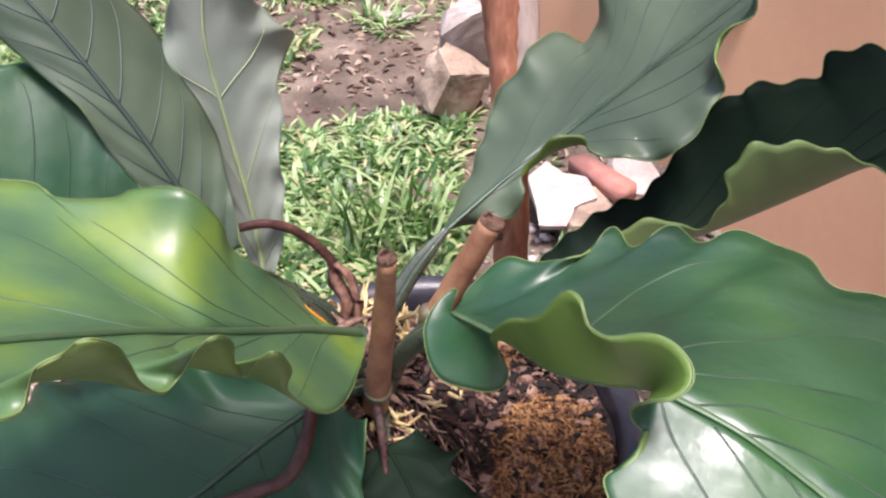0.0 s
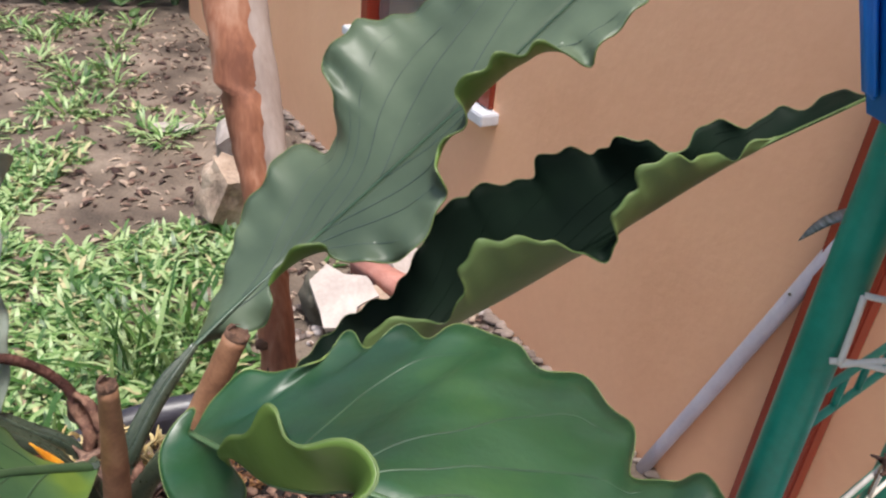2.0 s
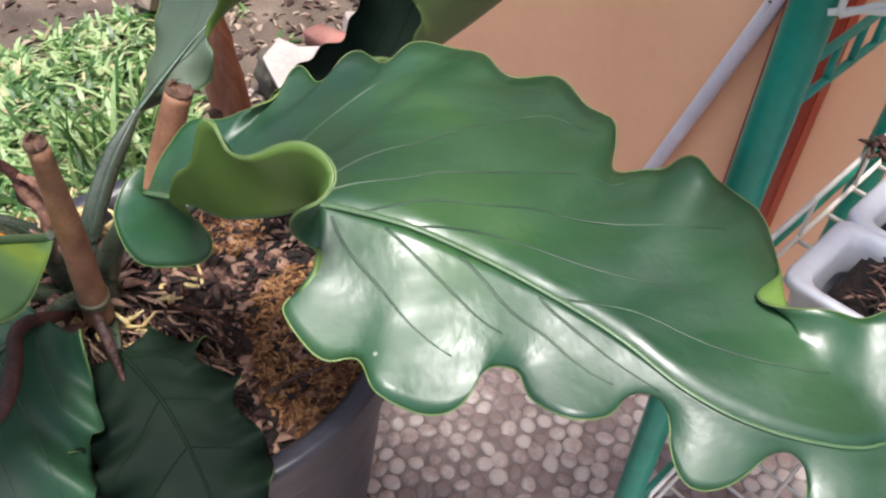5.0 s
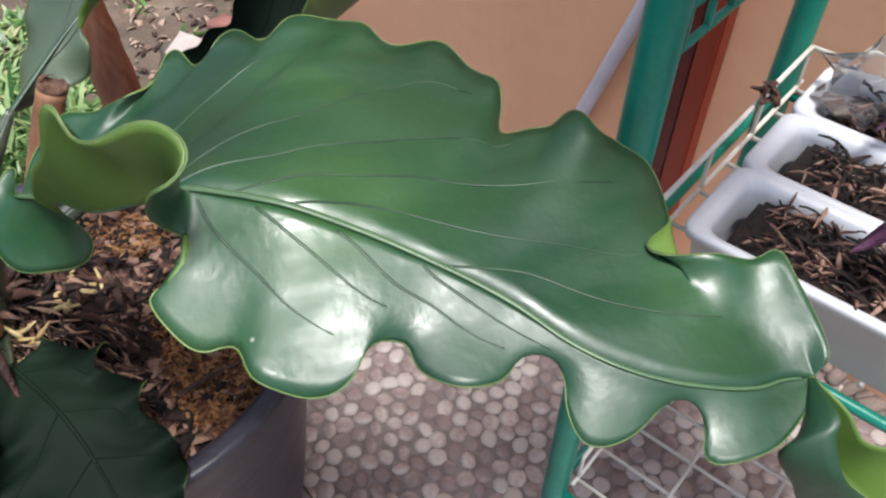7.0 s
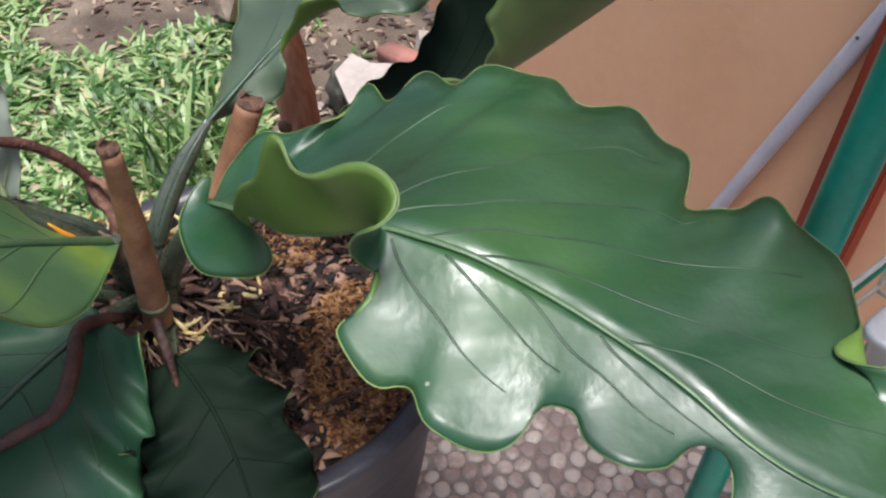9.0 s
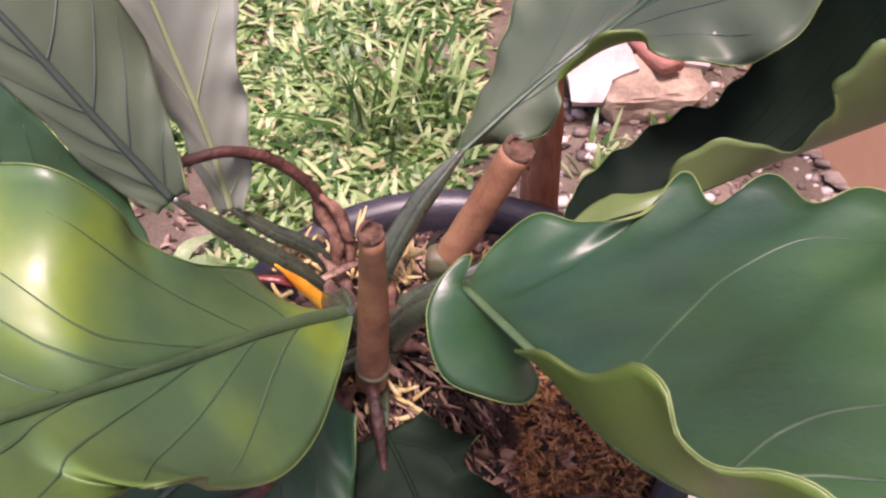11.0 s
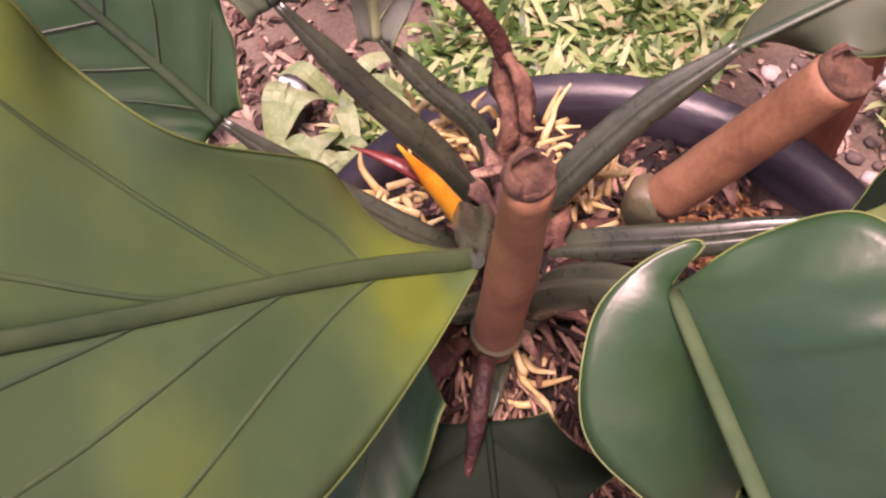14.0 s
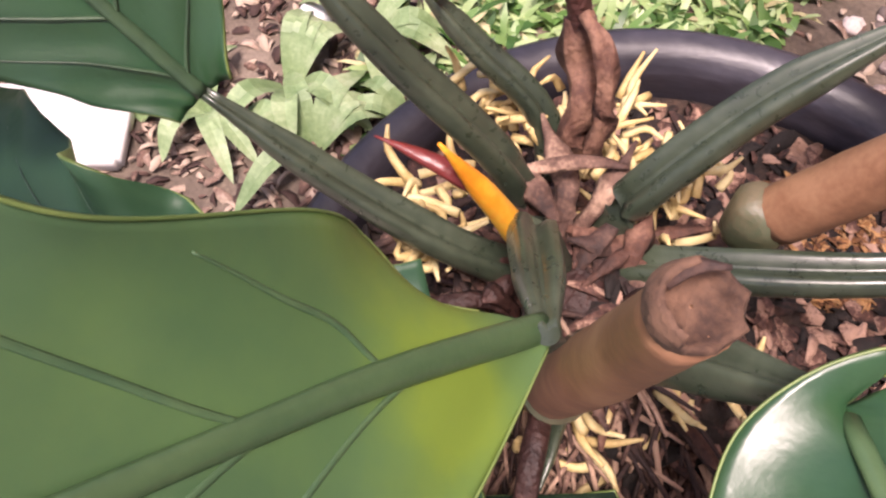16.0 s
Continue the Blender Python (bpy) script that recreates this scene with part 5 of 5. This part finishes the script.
strap(bm, [V((0.80, 0.66, 0.88)) - hang.location, V((0.767, 0.712, 0.868)) - hang.location, V((0.743, 0.716, 0.862)) - hang.location, V((0.722, 0.712, 0.850)) - hang.location], 0.012)
part("strap_leaf", bm, STRIPED, hang, "pale striped strap leaf")
for k in range(5):
    bm = bmesh.new()
    a = 2.6 + 0.5 * k
    strap(bm, [V((0, 0, 0.09)), V((0.03 * math.cos(a), 0.03 * math.sin(a), 0.125)), V((0.075 * math.cos(a), 0.075 * math.sin(a), 0.118))], 0.010)
    part("strap_leaf", bm, STRIPED, hang, "grey-green striped strap leaf")

# blue crate on the stand's top
crate = thing("blue_crate", (0.786, 0.632, 0.928), "bright blue ribbed plastic basket hanging on the stand", "basket")


def taper(bm):
    for v in bm.verts:
        k = 1 + 4.0 * v.co.z
        v.co.x, v.co.y = v.co.x * k, v.co.y * k
    return bm


bm = box(bmesh.new(), (-0.062, -0.07, 0.0), (0.075, 0.07, 0.15), 0.010)
part("shell", taper(bm), BLUE, crate)
bm = box(bmesh.new(), (-0.070, -0.078, 0.142), (0.083, 0.078, 0.158), 0.005)
part("rim", taper(bm), BLUE, crate)
for k in range(5):
    bm = box(bmesh.new(), (-0.058 + k * 0.026, -0.0745, 0.02), (-0.048 + k * 0.026, -0.069, 0.138), 0.002)
    part("rib", taper(bm), BLUE, crate)
for k in range(5):
    bm = box(bmesh.new(), (-0.0665, -0.055 + k * 0.026, 0.02), (-0.061, -0.045 + k * 0.026, 0.138), 0.002)
    part("rib", taper(bm), BLUE, crate)

# ---- stones and rubble ----
def chunk(name, at, size, seed, material, label, turn=(0, 0, 0), category="rubble"):
    """An angular broken lump with chipped faces."""
    r = random.Random(seed)
    o = thing(name, at, label, category)
    bm = bmesh.new()
    for k in range(26):
        d = V((r.gauss(0, 1), r.gauss(0, 1), r.gauss(0, 1))).normalized()
        d = V([math.copysign(abs(c) ** 0.5, c) for c in d]) * r.uniform(0.8, 1.05)
        bm.verts.new((d.x * size[0], d.y * size[1], d.z * size[2]))
    bmesh.ops.convex_hull(bm, input=bm.verts[:])
    for v in [v for v in bm.verts if not v.link_faces]:
        bm.verts.remove(v)
    bmesh.ops.subdivide_edges(bm, edges=bm.edges[:], cuts=3, use_grid_fill=True)
    for v in bm.verts:
        v.co += v.co.normalized() * min(size) * 0.16 * noise.noise(v.co * (1.6 / min(size)) + V((seed, 0, 0)))
    bmesh.ops.transform(bm, matrix=pose(0, 0, 0, *turn), verts=bm.verts[:])
    low = min(v.co.z for v in bm.verts)
    for v in bm.verts:
        v.co.z -= low + 0.006
    part("body", bm, material, o, smooth=False)
    return o


def rock(name, at, size, seed, material, label, rough=0.35, turn=0.0, freq=1.6, category="stone"):
    o = thing(name, at, label, category)
    bm = bmesh.new()
    blob(bm, (0, 0, size[2] * 0.7), size, seed, 3, rough, freq, turn)
    part("body", bm, material, o)
    return o


chunk("rubble_block", (0.225, 2.33, -0.004), (0.10, 0.075, 0.095), 3, STONE, "tan broken concrete block on the lawn", (12, 8, 40))
chunk("white_shard", (0.255, 2.50, -0.004), (0.105, 0.04, 0.15), 5, WHITESTONE, "pale pinkish white rubble piece behind the block", (15, -14, 20))
chunk("rock", (0.60, 1.80, -0.004), (0.12, 0.07, 0.055), 8, STONE, "brown rock beside the wall", (5, 0, 25), "stone")
rock("rock", (0.46, 1.86, 0), (0.05, 0.06, 0.06), 9, STONE_DARK, "dark mossy rock behind the post", 0.35, 0.2)
def shard(name, at, outline, thick, turn, material, label, category="rubble"):
    """A flat broken slab with a jagged, slightly rounded outline."""
    o = thing(name, at, label, category)
    bm = bmesh.new()
    f = bm.faces.new([bm.verts.new((x, y, 0)) for x, y in outline])
    top = bmesh.ops.extrude_face_region(bm, geom=[f])
    bmesh.ops.translate(bm, vec=(0, 0, thick), verts=[v for v in top["geom"] if isinstance(v, bmesh.types.BMVert)])
    bmesh.ops.subdivide_edges(bm, edges=bm.edges[:], cuts=2)
    bmesh.ops.triangulate(bm, faces=bm.faces[:])
    bmesh.ops.recalc_face_normals(bm, faces=bm.faces[:])
    for v in bm.verts:
        v.co += V((noise.noise(v.co * 60), noise.noise(v.co * 60 + V((3, 1, 0))), 0.7 * noise.noise(v.co * 45 + V((0, 5, 0))))) * 0.005
    bmesh.ops.transform(bm, matrix=pose(0, 0, 0, *turn), verts=bm.verts[:])
    part("body", bm, material, o, smooth=False)
    return o


shard("white_shard", (0.515, 1.80, 0.085), [(-0.065, -0.075), (-0.01, -0.085), (0.012, -0.04), (0.065, -0.02), (0.05, 0.035), (0.0, 0.05), (-0.03, 0.085), (-0.075, 0.05)], 0.016, (24, -6, 8), WHITESTONE, "broken white tile shard lying on the rock")
shard("white_shard", (0.665, 1.90, 0.075), [(-0.055, -0.05), (0.02, -0.075), (0.06, -0.03), (0.055, 0.05), (-0.02, 0.075), (-0.05, 0.03)], 0.03, (22, 8, 30), WHITESTONE, "whitish rubble slab leaning by the wall")
br = thing("brick", (0.595, 1.875, 0.072), "broken pink brick lying over the rocks", "brick")
bm = bmesh.new()
box(bm, (-0.11, -0.026, 0), (0.10, 0.026, 0.04), 0.004, Matrix.Rotation(2.05, 4, "Z") @ Matrix.Rotation(0.2, 4, "Y"))
part("body", bm, PINK, br)
rock("rock", (0.66, 1.62, 0), (0.07, 0.05, 0.03), 15, WHITESTONE, "pale flat stone near the pot", 0.4, 1.0)
rock("white_chip", (-0.232, 1.225, 0.0), (0.022, 0.016, 0.016), 21, WHITE, "small white plastic chip on the soil", 0.2)
rock("white_chip", (-0.02, 2.95, 0.0), (0.07, 0.035, 0.012), 22, WHITESTONE, "white flat chip on the lawn", 0.4)
slab = thing("pale_slab", (-0.42, 0.92, 0.0), "pale sunlit concrete slab in the garden bed", "slab")
bm = bmesh.new()
box(bm, (-0.11, -0.055, -0.01), (0.11, 0.055, 0.022), 0.006, Matrix.Rotation(0.55, 4, "Z"))
part("body", bm, SLAB, slab)

# loose sticks on the coir and on the terrace
for ends, rad, words in ((((0.395, 0.771, 0.405), (0.455, 0.790, 0.405)), 0.0019, "thin pale stick lying on the coir in the pot"), (((0.457, 0.927, 0.004), (0.488, 0.851, 0.004)), 0.0028, "thin dark stick lying on the pebble terrace")):
    a, b = V(ends[0]), V(ends[1])
    o = thing("twig", a, words, "stick")
    bm = bmesh.new()
    tube(bm, [V((0, 0, 0)), (b - a) * 0.5 + V((0.001, 0.002, 0.001)), b - a], [rad, rad * 0.9, rad * 0.6], 7, 12, 1, V(), True, 0.3)
    part("stick", bm, LITTER if rad < 0.002 else STONE_DARK, o)

# ---- litter on the garden soil ----
bm = bmesh.new()
for i in range(4200):
    x, y = rng.uniform(-0.9, 0.95), rng.uniform(0.75, 2.6)
    if math.hypot(x - PC.x, y - PC.y) < 0.2 or (x > 0.05 and y < 1.24) or (V((x, y, 0)) - WALL_P).dot(V((0.93, 0.368, 0))) > -0.02:
        continue
    if y > 1.5 and x < 0.35 and rng.random() < 0.6:
        continue
    L = rng.uniform(0.008, 0.035)
    flake(bm, (x, y, terrain(x, y) + rng.uniform(0.002, 0.010)), L, L * rng.uniform(0.2, 0.6), rng.uniform(0, 6.3), rng.uniform(-0.4, 0.4), 0.2)
for i in range(1500):
    x, y = rng.uniform(-0.6, 0.06), rng.uniform(0.7, 1.35)
    L = rng.uniform(0.008, 0.04)
    flake(bm, (x, y, terrain(x, y) + rng.uniform(0.002, 0.012)), L, L * rng.uniform(0.15, 0.5), rng.uniform(0, 6.3), rng.uniform(-0.5, 0.5), 0.25)
for i in range(2600):
    x, y = rng.uniform(-1.4, 0.55), rng.uniform(2.4, 4.5)
    if (V((x, y, 0)) - WALL_P).dot(V((0.93, 0.368, 0))) > -0.02:
        continue
    L = rng.uniform(0.01, 0.05)
    flake(bm, (x, y, terrain(x, y) + rng.uniform(0.002, 0.010)), L, L * rng.uniform(0.15, 0.6), rng.uniform(0, 6.3), rng.uniform(-0.5, 0.5), 0.2)
tagged(part("leaf_litter", bm, LITTER), "dry brown leaf litter and chips on the soil", "litter", kind="stuff")
bm = bmesh.new()
for i in range(500):
    x, y = rng.uniform(0.35, 1.0), rng.uniform(1.15, 1.9)
    if math.hypot(x - PC.x, y - PC.y) < 0.2 or (V((x, y, 0)) - WALL_P).dot(V((0.93, 0.368, 0))) > -0.015:
        continue
    s = rng.uniform(0.005, 0.016)
    blob(bm, (x, y, terrain(x, y) + s * 0.3), (s, s * 0.8, s * 0.6), i, 1, 0.4)
tagged(part("gravel", bm, GRAVEL), "mixed pinkish gravel by the wall", "gravel", kind="stuff")

# ---- grass ----
def blade(bm, p, long, width, yaw, lean, bendy):
    d = V((math.cos(yaw), math.sin(yaw), 0))
    s = V((-d.y, d.x, 0)) * width * 0.5
    rows = []
    for k, wd in ((0, 0.6), (0.4, 1.0), (0.75, 0.8)):
        a = lean + bendy * k
        c = p + d * long * k * math.sin(a) + V((0, 0, long * k * max(0.08, math.cos(a))))
        rows.append((bm.verts.new(c - s * wd), bm.verts.new(c + s * wd)))
    a = lean + bendy
    tip = bm.verts.new(p + d * long * math.sin(a) + V((0, 0, long * max(0.04, math.cos(a)))))
    for r0, r1 in zip(rows, rows[1:]):
        bm.faces.new((r0[0], r0[1], r1[1], r1[0]))
    bm.faces.new((rows[2][0], rows[2][1], tip))


def grass_density(x, y):
    if (V((x, y, 0)) - WALL_P).dot(V((0.93, 0.368, 0))) > -0.16:
        return 0.0
    d = 0.86 + 1.3 * noise.noise(V((x * 2.6, y * 2.6, 7.0))) + 0.8 * noise.noise(V((x * 9, y * 9, 2.0)))
    d -= 2.6 * math.exp(-((x + 0.03) / 0.23) ** 2 - ((y - 2.58) / 0.33) ** 2)
    if y < 1.45:
        d -= 2.2 * (1.45 - y) + (1.4 if x > 0.30 else 0.0)
    if y < 1.62:
        d -= 0.3
    if x > 0.27 and y < 2.6:
        d -= 1.3
    if x < -0.12 and y < 1.55:
        d -= 0.6
    if y > 2.75:
        d = min(d, 0.5) - 0.55 * (y - 2.75) - 0.2
    return d


bm, bd = bmesh.new(), bmesh.new()
made = 0
while made < 34000:
    y = 1.08 + 3.3 * rng.random() ** 1.3
    x = rng.uniform(-1.5 - 0.2 * y, 0.75)
    if rng.random() > grass_density(x, y):
        continue
    for k in range(rng.randint(3, 6)):
        p = V((x + rng.gauss(0, 0.012), y + rng.gauss(0, 0.012), 0))
        p.z = terrain(p.x, p.y) - 0.002
        dry = rng.random() < 0.10
        blade(bd if dry else bm, p, rng.uniform(0.025, 0.065), rng.uniform(0.007, 0.014), rng.uniform(0, 6.3), rng.uniform(0.45, 1.15), rng.uniform(0.2, 0.8))
        made += 1
# rosette tufts scattered over the bare far ground
for i in range(46):
    tx, ty = rng.uniform(-1.5, 0.30), rng.uniform(2.85, 4.35)
    if (V((tx, ty, 0)) - WALL_P).dot(V((0.93, 0.368, 0))) > -0.2:
        continue
    for k in range(rng.randint(22, 46)):
        p = V((tx + rng.gauss(0, 0.035), ty + rng.gauss(0, 0.035), 0))
        p.z = terrain(p.x, p.y) - 0.002
        blade(bm, p, rng.uniform(0.05, 0.10), rng.uniform(0.008, 0.014), math.atan2(p.y - ty, p.x - tx) + rng.gauss(0, 0.5), rng.uniform(0.3, 1.0), rng.uniform(0.3, 0.8))
# taller tufts
for tx, ty, n, h in ((0.09, 1.67, 34, 0.22), (0.16, 1.80, 26, 0.20), (0.02, 1.76, 20, 0.16), (0.22, 1.72, 18, 0.17), (0.52, 1.62, 16, 0.12), (0.55, 1.55, 14, 0.10), (-0.06, 1.45, 24, 0.12), (0.10, 1.38, 22, 0.11), (-0.30, 1.55, 20, 0.11)):
    for i in range(n):
        p = V((tx + rng.gauss(0, 0.03), ty + rng.gauss(0, 0.03), 0))
        p.z = terrain(p.x, p.y) - 0.002
        blade(bm, p, h * rng.uniform(0.5, 1.0), rng.uniform(0.007, 0.012), rng.uniform(0, 6.3), rng.uniform(0.05, 0.5), rng.uniform(0.1, 0.8))
lawn = tagged(part("grass", bm, GRASS), "patchy broad-bladed green lawn grass", "grass", kind="stuff")
tagged(part("dry_grass", bd, GRASS_PALE), "dry straw-coloured grass blades", "grass", kind="stuff")

# bed plants with strap leaves beside the pot
for i, (x, y, n, L) in enumerate(((-0.20, 1.13, 8, 0.13), (-0.12, 1.07, 7, 0.12), (-0.27, 1.05, 5, 0.11), (-0.04, 1.16, 6, 0.10), (-0.16, 1.24, 6, 0.12), (-0.33, 1.00, 4, 0.08))):
    o = thing("bed_plant", (x, y, terrain(x, y)), "low pale green strap-leaved plant in the garden bed", "plant", "bed plants")
    for k in range(n):
        a = rng.uniform(0, 6.3)
        d = V((math.cos(a), math.sin(a), 0))
        bm = bmesh.new()
        strap(bm, [V((0, 0, 0)), d * L * 0.45 + V((0, 0, L * 0.42)), d * L * rng.uniform(0.8, 1.1) + V((0, 0, L * 0.12))], L * 0.24)
        part("blade", bm, STRAP, o, smooth=False)

# shrubs close the garden
def shrub(x, y, size, leaves, label):
    o = thing("shrub", (x, y, -0.01), label, "shrub", "shrubs round the garden")
    bm = bmesh.new()
    for k in range(5):
        a = 1.26 * k + rng.uniform(-0.3, 0.3)
        tube(bm, [V((0, 0, 0)), V((0.10 * math.cos(a), 0.10 * math.sin(a), 0.5)) * size, V((0.35 * math.cos(a), 0.35 * math.sin(a), 1.2)) * size], [0.04 * size, 0.03 * size, 0.01 * size], 7, 8)
    part("stems", bm, TWIG, o)
    bm = bmesh.new()
    for k in range(leaves):
        p = V((rng.gauss(0, 0.5), rng.gauss(0, 0.5), max(0.06, 0.9 + rng.gauss(0, 0.45)))) * size
        flake(bm, p, 0.13 * size + 0.03, 0.07 * size + 0.015, rng.uniform(0, 6.3), rng.uniform(-1, 1), 0.1, 0.003)
    part("crown", bm, FOLIAGE, o)


for i in range(9):
    a = radians(20 + i * 22)
    shrub(7.0 * math.cos(a) - 1.5, 2.0 + 7.0 * math.sin(a), 1.3, 900, "dense dark green garden shrub")
for x, y in ((-1.55, 4.75), (-1.05, 4.85), (-0.55, 4.8), (-0.1, 4.95), (0.25, 5.1)):
    shrub(x, y, 0.42, 420, "low dark shrub at the end of the lawn")

# ---- pebbles of the terrace ----
shapes = []
for k in range(14):
    bm = bmesh.new()
    rings = []
    for r, z in ((1.0, -0.0020), (0.98, 0.0004), (0.84, 0.0026), (0.48, 0.0036)):
        ring = []
        for j in range(12):
            a = 2 * math.pi * j / 12
            w = 1 + 0.17 * noise.noise(V((math.cos(a) * 1.1 + k * 5.1, math.sin(a) * 1.1, 0)))
            ring.append(bm.verts.new((0.0142 * r * w * math.cos(a), (0.0118 + 0.0002 * k) * r * w * math.sin(a), z)))
        rings.append(ring)
    for a, b in zip(rings, rings[1:]):
        for j in range(12):
            bm.faces.new((a[j], a[(j + 1) % 12], b[(j + 1) % 12], b[j]))
    bm.faces.new(rings[-1])
    me = bpy.data.meshes.new("pebble")
    bm.to_mesh(me)
    bm.free()
    me.materials.append(PEBBLE)
    me.polygons.foreach_set("use_smooth", [True] * len(me.polygons))
    shapes.append(me)
placed, far_bm = 0, bmesh.new()
spots = []
step = 0.0262
for i in range(-2, 64):
    for j in range(-20, 82):
        x = 0.06 + (i + 0.5 * (j % 2)) * step + rng.uniform(-0.002, 0.002)
        y = -0.55 + j * step * 0.866 + rng.uniform(-0.002, 0.002)
        if y > 1.225 or x > 1.43 or x < 0.06 or y < -0.55:
            continue
        if math.hypot(x - PC.x, y - PC.y) < 0.15 or (V((x, y, 0)) - WALL_P).dot(V((0.93, 0.368, 0))) > -0.02:
            continue
        spots.append((math.hypot(x - 0.60, (y - 0.83)), x, y))
spots.sort()
for n, (d, x, y) in enumerate(spots):
    m = pose(x, y, -0.0012, rng.uniform(-3, 3), rng.uniform(-3, 3), rng.uniform(0, 360))
    s = rng.uniform(0.82, 1.08)
    if n < 300:
        ob = new("pebble", shapes[n % 14])
        ob.parent = terrace
        ob.matrix_basis = m @ Matrix.Diagonal((s, s * rng.uniform(0.85, 1.05), 1, 1))
    else:
        me = shapes[n % 14]
        vs = [far_bm.verts.new(m @ (v.co * s)) for v in me.vertices]
        for p in me.polygons:
            far_bm.faces.new([vs[k] for k in p.vertices])
tagged(part("pebble_field", far_bm, PEBBLE_FAR, terrace), kind="stuff")
